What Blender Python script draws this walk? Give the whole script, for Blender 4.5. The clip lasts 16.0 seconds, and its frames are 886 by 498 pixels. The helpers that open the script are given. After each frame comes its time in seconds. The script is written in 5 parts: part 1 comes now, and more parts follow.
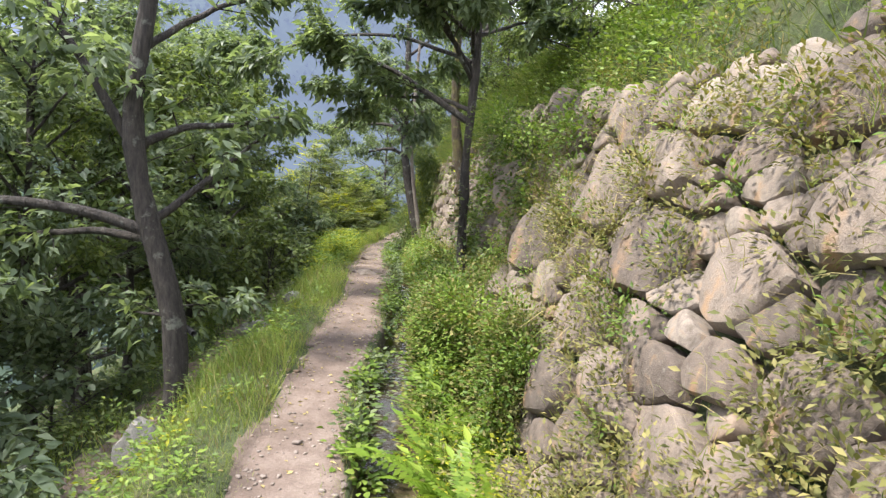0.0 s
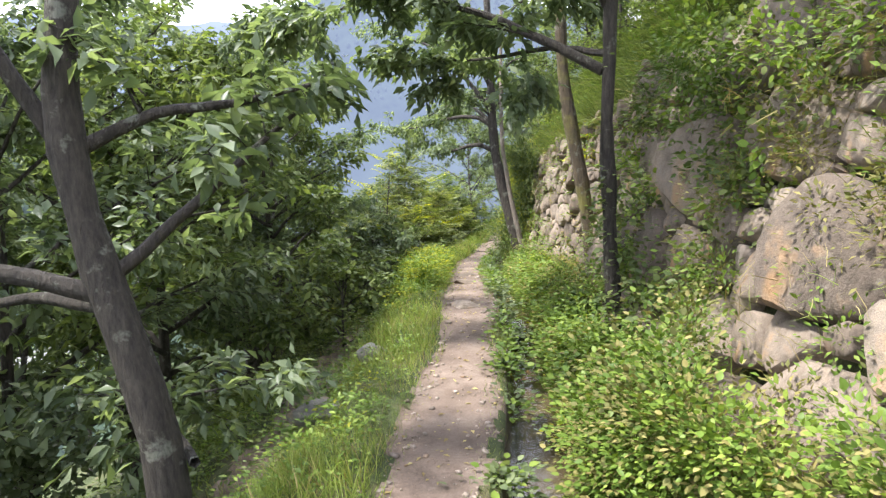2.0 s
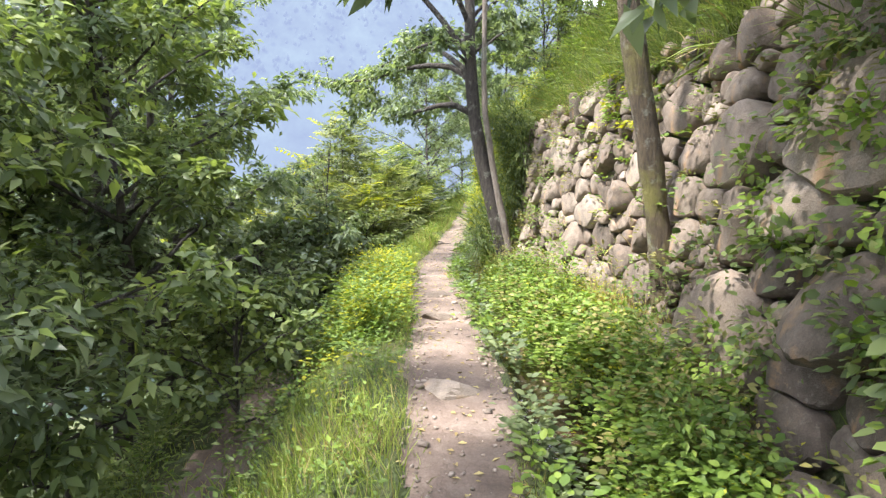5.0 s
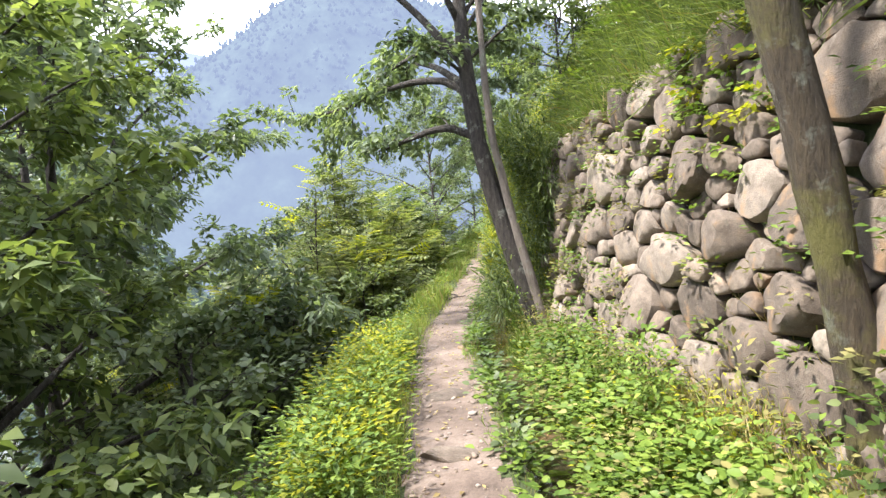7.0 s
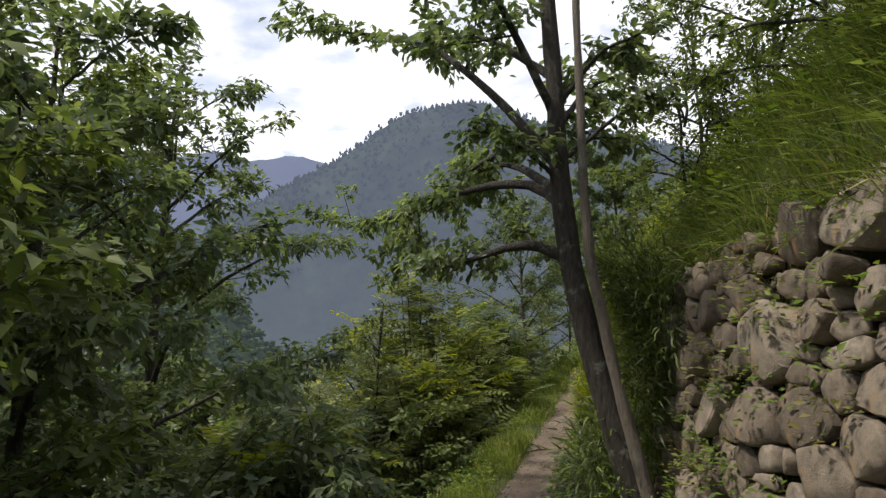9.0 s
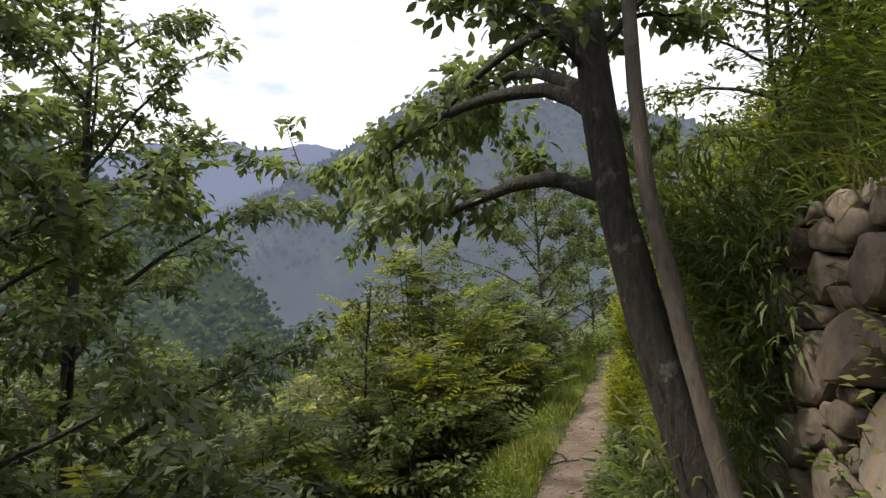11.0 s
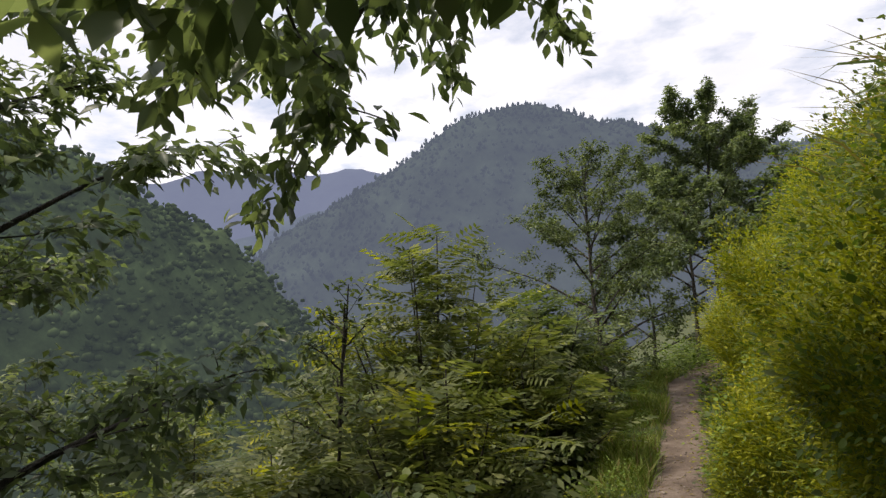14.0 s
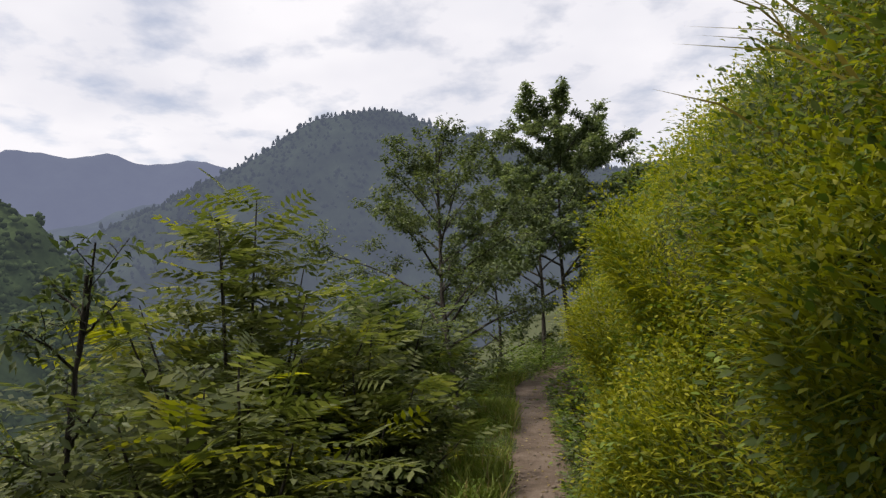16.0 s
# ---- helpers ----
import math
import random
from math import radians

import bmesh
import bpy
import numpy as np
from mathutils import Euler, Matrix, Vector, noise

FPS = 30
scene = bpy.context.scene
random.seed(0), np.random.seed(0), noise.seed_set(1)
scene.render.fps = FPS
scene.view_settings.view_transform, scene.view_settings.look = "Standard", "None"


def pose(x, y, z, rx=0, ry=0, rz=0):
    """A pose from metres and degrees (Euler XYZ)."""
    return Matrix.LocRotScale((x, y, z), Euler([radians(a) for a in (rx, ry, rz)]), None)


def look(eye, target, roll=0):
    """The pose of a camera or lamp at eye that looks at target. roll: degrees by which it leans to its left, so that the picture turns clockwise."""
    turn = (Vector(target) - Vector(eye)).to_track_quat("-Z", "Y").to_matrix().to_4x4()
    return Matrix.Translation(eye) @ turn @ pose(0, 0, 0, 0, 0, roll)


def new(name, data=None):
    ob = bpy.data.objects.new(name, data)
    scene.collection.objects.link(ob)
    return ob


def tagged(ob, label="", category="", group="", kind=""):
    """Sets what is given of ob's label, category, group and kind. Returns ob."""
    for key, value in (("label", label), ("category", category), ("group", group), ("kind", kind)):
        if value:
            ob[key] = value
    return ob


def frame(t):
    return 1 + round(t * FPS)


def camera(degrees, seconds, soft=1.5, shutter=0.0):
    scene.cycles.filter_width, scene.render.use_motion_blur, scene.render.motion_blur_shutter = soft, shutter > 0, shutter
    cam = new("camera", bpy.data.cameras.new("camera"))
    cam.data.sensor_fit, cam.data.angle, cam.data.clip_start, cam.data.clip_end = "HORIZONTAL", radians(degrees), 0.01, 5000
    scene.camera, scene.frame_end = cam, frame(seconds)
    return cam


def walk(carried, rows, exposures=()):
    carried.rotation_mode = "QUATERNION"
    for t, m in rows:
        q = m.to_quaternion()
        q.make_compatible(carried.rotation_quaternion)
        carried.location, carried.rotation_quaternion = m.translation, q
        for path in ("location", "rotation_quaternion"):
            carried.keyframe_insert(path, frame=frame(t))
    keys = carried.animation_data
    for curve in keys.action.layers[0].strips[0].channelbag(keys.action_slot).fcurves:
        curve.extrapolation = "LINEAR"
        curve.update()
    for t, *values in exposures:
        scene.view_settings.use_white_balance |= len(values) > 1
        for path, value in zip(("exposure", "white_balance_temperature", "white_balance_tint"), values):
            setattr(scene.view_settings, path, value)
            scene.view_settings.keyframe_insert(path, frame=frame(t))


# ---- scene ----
cam = camera(71.2, 16.0, soft=1.35)
METRES, EYE, TILT, LEAN, TURN = 16.0, 1.6, -5.5, -4.0, 0.0
ROWS = [
    (0.0, 0.0, 0.0, 0.0, 0.0, 0.0, 0.0),
    (0.5, -0.0058, 0.0434, 0.0067, 1.6, 0.64, 4.3),
    (1.0, -0.0154, 0.0831, 0.0078, 5.74, 0.42, 1.26),
    (1.5, -0.0193, 0.1209, 0.0096, 7.37, 0.18, 4.07),
    (2.0, -0.0248, 0.153, 0.0115, 8.01, 0.92, 5.05),
    (2.5, -0.0363, 0.1831, 0.0109, 5.12, 0.64, 3.08),
    (3.0, -0.0434, 0.2228, 0.0126, 4.12, -5.78, 3.76),
    (3.5, -0.0499, 0.2549, 0.0188, 3.47, -3.79, 0.6),
    (4.0, -0.0543, 0.2884, 0.0253, -2.55, -7.57, 3.08),
    (4.5, -0.0556, 0.3245, 0.0324, 4.03, -4.66, 2.4),
    (5.0, -0.0588, 0.3589, 0.039, 3.26, -1.95, 4.26),
    (7.5, -0.0556, 0.5245, 0.0602, 5.55, 4.09, 9.89),
    (8.0, -0.0542, 0.5556, 0.0748, 7.08, 11.19, 6.81),
    (8.5, -0.0511, 0.5747, 0.0768, 11.88, 12.55, 3.49),
    (11.0, -0.0624, 0.7112, 0.0882, 15.32, 11.31, 5.69),
    (11.5, -0.0694, 0.7392, 0.0872, 16.32, 11.11, 5.01),
    (12.0, -0.0735, 0.7695, 0.0898, 13.33, 11.95, 6.07),
    (12.5, -0.0755, 0.8012, 0.0928, 17.7, 11.71, 5.35),
    (13.0, -0.0824, 0.8294, 0.0927, 20.03, 13.55, 4.83),
    (13.5, -0.0843, 0.8568, 0.0951, 15.96, 13.0, 7.23),
    (14.0, -0.0885, 0.882, 0.0986, 19.47, 13.75, 5.44),
    (14.5, -0.0965, 0.9061, 0.1001, 8.83, 14.01, 7.85),
    (15.0, -0.099, 0.9294, 0.0998, 5.36, 12.17, 6.91),
    (15.5, -0.0984, 0.9555, 0.0994, 4.98, 9.22, 6.02),
    (16.0, -0.1007, 0.9754, 0.0984, 5.4, 12.8, 6.12),
]
walk(cam, [(t, pose(0, 0, EYE, TILT, LEAN, TURN) @ pose(METRES * x, METRES * y, METRES * z, 90 + pitch, roll, yaw)) for t, x, y, z, yaw, pitch, roll in ROWS],
     exposures=[(0.0, 1.58, 5850, 15), (2.5, 1.95, 5850, 14), (5.0, 2.25, 5850, 15), (7.5, 1.85, 5850, 15), (8.5, 0.15, 6200, 11), (11.0, 0.4, 6500, 12), (13.0, 0.48, 6500, 14), (14.5, -0.14, 6500, 14), (16.0, -0.2, 6500, 13)])

# ---- world, sun ----
SUN_FROM = Vector((-0.55, -0.2, 1.0)).normalized()
world = bpy.data.worlds.new("sky")
scene.world = world
world.use_nodes = True
wn, wl = world.node_tree.nodes, world.node_tree.links
back = wn["Background"]
back.inputs[1].default_value = 0.14
sky = wn.new("ShaderNodeTexSky")
sky.sky_type = "NISHITA"
sky.sun_disc = False
sky.sun_elevation = math.asin(SUN_FROM.z)
sky.sun_rotation = math.atan2(SUN_FROM.x, SUN_FROM.y)
tc = wn.new("ShaderNodeTexCoord")
sep = wn.new("ShaderNodeSeparateXYZ")
wl.new(tc.outputs["Generated"], sep.inputs[0])
addz = wn.new("ShaderNodeMath")
addz.operation = "ADD"
addz.inputs[1].default_value = 0.12
wl.new(sep.outputs[2], addz.inputs[0])
flat = wn.new("ShaderNodeVectorMath")
flat.operation = "DIVIDE"
wl.new(tc.outputs["Generated"], flat.inputs[0])
comb = wn.new("ShaderNodeCombineXYZ")
for i in range(3):
    wl.new(addz.outputs[0], comb.inputs[i])
wl.new(comb.outputs[0], flat.inputs[1])
cloud = wn.new("ShaderNodeTexNoise")
cloud.inputs["Scale"].default_value = 4.2
cloud.inputs["Detail"].default_value = 7
cloud.inputs["Roughness"].default_value = 0.55
wl.new(flat.outputs[0], cloud.inputs["Vector"])
cramp = wn.new("ShaderNodeValToRGB")
cramp.color_ramp.elements[0].position = 0.30
cramp.color_ramp.elements[0].color = (0.5, 0.5, 0.5, 1)
cramp.color_ramp.elements[1].position = 0.50
wl.new(cloud.outputs[0], cramp.inputs[0])
cshade = wn.new("ShaderNodeTexNoise")
cshade.inputs["Scale"].default_value = 1.3
cshade.inputs["Detail"].default_value = 4
wl.new(flat.outputs[0], cshade.inputs["Vector"])
ccol = wn.new("ShaderNodeValToRGB")
ccol.color_ramp.elements[0].color = (6.2, 6.3, 6.8, 1)
ccol.color_ramp.elements[0].position = 0.3
ccol.color_ramp.elements[1].color = (8.0, 7.95, 8.1, 1)
ccol.color_ramp.elements[1].position = 0.65
wl.new(cshade.outputs[0], ccol.inputs[0])
cmix = wn.new("ShaderNodeMix")
cmix.data_type = "RGBA"
wl.new(cramp.outputs[0], cmix.inputs[0])
wl.new(sky.outputs[0], cmix.inputs[6])
wl.new(ccol.outputs[0], cmix.inputs[7])
wl.new(cmix.outputs[2], back.inputs[0])

sun = new("sun", bpy.data.lights.new("sun", "SUN"))
sun.data.energy = 3.6
sun.data.angle = radians(6)
sun.data.color = (1.0, 0.92, 0.76)
sun.matrix_world = look(SUN_FROM * 50, (0, 0, 0))


# ---- materials ----
def node_mat(name):
    m = bpy.data.materials.new(name)
    m.use_nodes = True
    n, l = m.node_tree.nodes, m.node_tree.links
    return m, n, l, n["Principled BSDF"], n["Material Output"]


def ramp_of(n, l, source, stops):
    r = n.new("ShaderNodeValToRGB")
    e = r.color_ramp.elements
    while len(e) < len(stops):
        e.new(0.5)
    for i, (p, c) in enumerate(stops):
        e[i].position, e[i].color = p, (*c, 1)
    l.new(source, r.inputs[0])
    return r.outputs[0]


def noise_of(n, l, scale, detail=4, rough=0.55, space="Object"):
    t = n.new("ShaderNodeTexCoord")
    x = n.new("ShaderNodeTexNoise")
    x.inputs["Scale"].default_value, x.inputs["Detail"].default_value, x.inputs["Roughness"].default_value = scale, detail, rough
    l.new(t.outputs[space], x.inputs["Vector"])
    return x.outputs[0]


def mix_of(n, l, fac, a, b, blend="MIX"):
    m = n.new("ShaderNodeMix")
    m.data_type, m.blend_type = "RGBA", blend
    for k, v in ((0, fac), (6, a), (7, b)):
        if isinstance(v, (int, float)):
            m.inputs[k].default_value = v
        elif isinstance(v, tuple):
            m.inputs[k].default_value = (*v, 1)
        else:
            l.new(v, m.inputs[k])
    return m.outputs[2]


def bump_of(n, l, height, strength, distance, target):
    b = n.new("ShaderNodeBump")
    b.inputs["Strength"].default_value, b.inputs["Distance"].default_value = strength, distance
    l.new(height, b.inputs["Height"])
    l.new(b.outputs[0], target.inputs["Normal"])


def leaf_mat(name, dark, mid, light, shine=0.45, glow=0.35, patch=1.1):
    """Leaf: reflection and light let through, varied leaf by leaf and in patches."""
    m, n, l, p, out = node_mat(name)
    geo = n.new("ShaderNodeNewGeometry")
    a = ramp_of(n, l, geo.outputs["Random Per Island"], [(0.0, dark), (0.55, mid), (1.0, light)])
    b = ramp_of(n, l, noise_of(n, l, patch, 2), [(0.3, (0.62, 0.66, 0.6)), (0.7, (1.25, 1.2, 1.1))])
    col = mix_of(n, l, 1.0, a, b, "MULTIPLY")
    l.new(col, p.inputs["Base Color"])
    p.inputs["Roughness"].default_value = shine
    p.inputs["Specular IOR Level"].default_value = 0.25
    tr = n.new("ShaderNodeBsdfTranslucent")
    tcol = mix_of(n, l, 1.0, col, (1.35, 1.4, 0.65), "MULTIPLY")
    l.new(tcol, tr.inputs[0])
    mx = n.new("ShaderNodeMixShader")
    mx.inputs[0].default_value = glow
    l.new(p.outputs[0], mx.inputs[1])
    l.new(tr.outputs[0], mx.inputs[2])
    l.new(mx.outputs[0], out.inputs[0])
    return m


def stone_mat(name, tones, lichen=0.28, island=False):
    m, n, l, p, out = node_mat(name)
    info = n.new("ShaderNodeNewGeometry" if island else "ShaderNodeObjectInfo")
    base = ramp_of(n, l, info.outputs["Random Per Island" if island else "Random"], tones)
    big = ramp_of(n, l, noise_of(n, l, 2.2, 5, 0.62), [(0.28, (0.55, 0.53, 0.5)), (0.5, (1.0, 1.0, 1.0)), (0.74, (1.3, 1.25, 1.15))])
    col = mix_of(n, l, 1.0, base, big, "MULTIPLY")
    grain = ramp_of(n, l, noise_of(n, l, 38, 6, 0.7), [(0.3, (0.66, 0.66, 0.66)), (0.7, (1.25, 1.25, 1.25))])
    col = mix_of(n, l, 1.0, col, grain, "MULTIPLY")
    spots = ramp_of(n, l, noise_of(n, l, 6.5, 6, 0.72), [(0.56, (0, 0, 0)), (0.64, (lichen, lichen, lichen))])
    col = mix_of(n, l, spots, col, (0.29, 0.265, 0.21))
    rust = ramp_of(n, l, noise_of(n, l, 1.7, 4, 0.6), [(0.56, (0, 0, 0)), (0.7, (0.5, 0.5, 0.5))])
    col = mix_of(n, l, rust, col, (0.34, 0.19, 0.075))
    l.new(col, p.inputs["Base Color"])
    p.inputs["Roughness"].default_value = 0.9
    bump_of(n, l, noise_of(n, l, 22, 8, 0.7), 0.6, 0.02, p)
    return m


def bark_mat(name, dark, light, moss=0.0):
    m, n, l, p, out = node_mat(name)
    t = n.new("ShaderNodeTexCoord")
    mp = n.new("ShaderNodeMapping")
    mp.inputs["Scale"].default_value = (9, 9, 2.2)
    l.new(t.outputs["Object"], mp.inputs[0])
    x = n.new("ShaderNodeTexNoise")
    x.inputs["Scale"].default_value, x.inputs["Detail"].default_value, x.inputs["Roughness"].default_value = 4, 7, 0.7
    l.new(mp.outputs[0], x.inputs["Vector"])
    col = ramp_of(n, l, x.outputs[0], [(0.3, dark), (0.68, light)])
    spots = ramp_of(n, l, noise_of(n, l, 5.5, 5, 0.7), [(0.57, (0, 0, 0)), (0.66, (0.6, 0.6, 0.6))])
    col = mix_of(n, l, spots, col, (0.24, 0.25, 0.2))
    if moss:
        ms = ramp_of(n, l, noise_of(n, l, 3.0, 6, 0.7), [(0.45, (0, 0, 0)), (0.62, (moss, moss, moss))])
        col = mix_of(n, l, ms, col, (0.15, 0.14, 0.03))
    l.new(col, p.inputs["Base Color"])
    p.inputs["Roughness"].default_value = 0.9
    bump_of(n, l, x.outputs[0], 1.0, 0.06, p)
    return m


STONE = stone_mat("field stone", [(0.0, (0.10, 0.078, 0.06)), (0.35, (0.16, 0.125, 0.096)), (0.7, (0.215, 0.172, 0.134)), (1.0, (0.285, 0.237, 0.19)) ])
TONES = [(0.0, (0.10, 0.078, 0.06)), (0.35, (0.16, 0.125, 0.096)), (0.7, (0.215, 0.172, 0.134)), (1.0, (0.285, 0.237, 0.19)) ]
STONE_REST = stone_mat("small field stone", TONES, 0.28, True)
PALE_STONE = stone_mat("pale stone", [(0.0, (0.15, 0.145, 0.13)), (1.0, (0.21, 0.20, 0.18))], 0.7)
BARK = bark_mat("grey brown bark", (0.012, 0.01, 0.008), (0.075, 0.062, 0.05))
MOSSY_BARK = bark_mat("mossy bark", (0.03, 0.022, 0.014), (0.11, 0.08, 0.045), 0.8)
PALE_BARK = bark_mat("smooth pale bark", (0.11, 0.09, 0.075), (0.24, 0.20, 0.165))
LEAF_DARK = leaf_mat("dark tree leaf", (0.08, 0.11, 0.07), (0.135, 0.175, 0.11), (0.22, 0.265, 0.18), 0.38, 0.5)
LEAF_MID = leaf_mat("green tree leaf", (0.07, 0.10, 0.04), (0.125, 0.165, 0.06), (0.21, 0.25, 0.095), 0.5, 0.42)
LEAF_GREY = leaf_mat("grey green leaf", (0.07, 0.095, 0.045), (0.12, 0.155, 0.075), (0.21, 0.25, 0.13), 0.45)
LEAF_SUMAC = leaf_mat("pinnate shrub leaf", (0.08, 0.105, 0.034), (0.135, 0.16, 0.055), (0.24, 0.26, 0.11), 0.42, 0.4)
LEAF_YELLOW = leaf_mat("fresh yellow green leaf", (0.16, 0.18, 0.012), (0.27, 0.285, 0.016), (0.40, 0.39, 0.035), 0.55, 0.45)
HERB = leaf_mat("herb leaf", (0.07, 0.12, 0.02), (0.12, 0.185, 0.03), (0.20, 0.265, 0.05), 0.5, 0.3)
HERB_DULL = leaf_mat("dull herb leaf", (0.09, 0.10, 0.03), (0.16, 0.155, 0.05), (0.27, 0.235, 0.095), 0.7, 0.25)
GRASS = leaf_mat("grass blade", (0.11, 0.16, 0.03), (0.20, 0.26, 0.055), (0.32, 0.36, 0.11), 0.5, 0.3)
STRAW = leaf_mat("dry grass", (0.20, 0.15, 0.07), (0.30, 0.24, 0.11), (0.42, 0.36, 0.18), 0.7, 0.25)
FERN = leaf_mat("fern frond", (0.12, 0.20, 0.02), (0.19, 0.29, 0.03), (0.28, 0.36, 0.06), 0.5, 0.35)


def soil_mat():
    """Trodden brown earth, with leaf litter and moss off the trodden strip."""
    m, n, l, p, out = node_mat("trodden earth")
    col = ramp_of(n, l, noise_of(n, l, 2.4, 7, 0.68), [(0.3, (0.075, 0.054, 0.041)), (0.5, (0.15, 0.112, 0.088)), (0.74, (0.25, 0.20, 0.165))])
    grain = ramp_of(n, l, noise_of(n, l, 60, 6, 0.75), [(0.3, (0.68, 0.66, 0.64)), (0.7, (1.22, 1.2, 1.18))])
    col = mix_of(n, l, 1.0, col, grain, "MULTIPLY")
    l.new(col, p.inputs["Base Color"])
    p.inputs["Roughness"].default_value = 0.95
    bump_of(n, l, noise_of(n, l, 28, 8, 0.75), 0.7, 0.02, p)
    return m


def turf_mat():
    m, n, l, p, out = node_mat("weedy ground")
    col = ramp_of(n, l, noise_of(n, l, 2.5, 6, 0.65), [(0.32, (0.035, 0.045, 0.015)), (0.5, (0.06, 0.08, 0.022)), (0.7, (0.12, 0.095, 0.05))])
    grain = ramp_of(n, l, noise_of(n, l, 45, 5, 0.7), [(0.3, (0.55, 0.55, 0.55)), (0.7, (1.3, 1.3, 1.3))])
    col = mix_of(n, l, 1.0, col, grain, "MULTIPLY")
    l.new(col, p.inputs["Base Color"])
    p.inputs["Roughness"].default_value = 1.0
    bump_of(n, l, noise_of(n, l, 20, 8, 0.75), 0.8, 0.05, p)
    return m


def water_mat():
    m, n, l, p, out = node_mat("shallow water")
    p.inputs["Base Color"].default_value = (0.5, 0.46, 0.36, 1)
    p.inputs["Roughness"].default_value = 0.06
    p.inputs["Transmission Weight"].default_value = 1.0
    p.inputs["IOR"].default_value = 1.33
    bump_of(n, l, noise_of(n, l, 9, 4, 0.6), 0.35, 0.02, p)
    return m


def hazed_mat(name, green, haze, haze_share, scale):
    """Wooded mountainside in the distance, its haze mixed in as a faint bluish glow."""
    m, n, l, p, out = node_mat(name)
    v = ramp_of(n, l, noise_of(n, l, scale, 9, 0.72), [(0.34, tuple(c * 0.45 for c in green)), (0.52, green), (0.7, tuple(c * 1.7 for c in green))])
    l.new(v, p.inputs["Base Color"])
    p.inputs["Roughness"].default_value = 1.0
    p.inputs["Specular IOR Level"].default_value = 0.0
    # even emission stands in for the haze; there is no air volume
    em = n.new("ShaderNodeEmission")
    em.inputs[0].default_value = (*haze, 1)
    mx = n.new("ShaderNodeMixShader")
    mx.inputs[0].default_value = haze_share
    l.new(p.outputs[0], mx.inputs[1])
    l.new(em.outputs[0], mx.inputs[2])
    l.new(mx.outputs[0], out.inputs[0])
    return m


SOIL, TURF, WATER = soil_mat(), turf_mat(), water_mat()
BED = stone_mat("stream pebbles", [(0.0, (0.045, 0.037, 0.022)), (1.0, (0.09, 0.07, 0.042))], 0.2)


# ---- geometry helpers ----
rng = np.random.default_rng(7)


def np_mesh(name, verts, faces, mats, smooth=True, mat_index=None):
    """A mesh from arrays; faces: a list of integer arrays, each of shape (n, corners)."""
    me = bpy.data.meshes.new(name)
    verts = np.asarray(verts, dtype=np.float32)
    idx = np.concatenate([f.ravel() for f in faces]).astype(np.int32)
    sizes = np.concatenate([np.full(len(f), f.shape[1]) for f in faces])
    starts = np.concatenate([[0], np.cumsum(sizes)[:-1]]).astype(np.int32)
    me.vertices.add(len(verts))
    me.vertices.foreach_set("co", verts.ravel())
    me.loops.add(len(idx))
    me.loops.foreach_set("vertex_index", idx)
    me.polygons.add(len(starts))
    me.polygons.foreach_set("loop_start", starts)
    me.polygons.foreach_set("use_smooth", np.full(len(starts), smooth))
    for m in mats:
        me.materials.append(m)
    if mat_index is not None:
        me.polygons.foreach_set("material_index", np.asarray(mat_index, dtype=np.int32))
    me.update(calc_edges=True)
    return me


def child(name, me, parent, label=""):
    ob = new(name, me)
    ob.parent = parent
    if label:
        tagged(ob, label)
    return ob


def unit(v):
    return v / np.maximum(np.linalg.norm(v, axis=-1, keepdims=True), 1e-9)


# leaf shapes: y along the leaf, length 1
LEAF_FINE = (np.array([(0, 0, 0), (-.17, .3, .05), (.17, .3, .05), (-.23, .62, .02), (.23, .62, .02), (0, 1, -.16), (0, .3, -.02), (0, .62, -.06)], float),
             [np.array([(0, 2, 6), (0, 6, 1), (7, 4, 5), (7, 5, 3)]), np.array([(6, 2, 4, 7), (6, 7, 3, 1)])])
LEAF_CURL = (np.array([(0, 0, 0), (-.21, .5, .05), (.21, .5, .05), (0, .5, -.04), (0, 1, -.18)], float), [np.array([(0, 2, 3), (0, 3, 1), (3, 2, 4), (3, 4, 1)])])
LEAF_BROAD = (np.array([(0, 0, 0), (-.33, .28, .06), (.33, .28, .06), (-.28, .66, .0), (.28, .66, .0), (0, 1, -.12), (0, .5, -.03)], float),
              [np.array([(0, 2, 6), (0, 6, 1), (6, 2, 4), (6, 4, 5), (6, 5, 3), (6, 3, 1)])])
LEAF_TWO = (np.array([(0, 0, 0), (-.24, .45, .07), (.24, .45, .07), (0, 1, -.08)], float), [np.array([(0, 2, 3), (0, 3, 1)])])


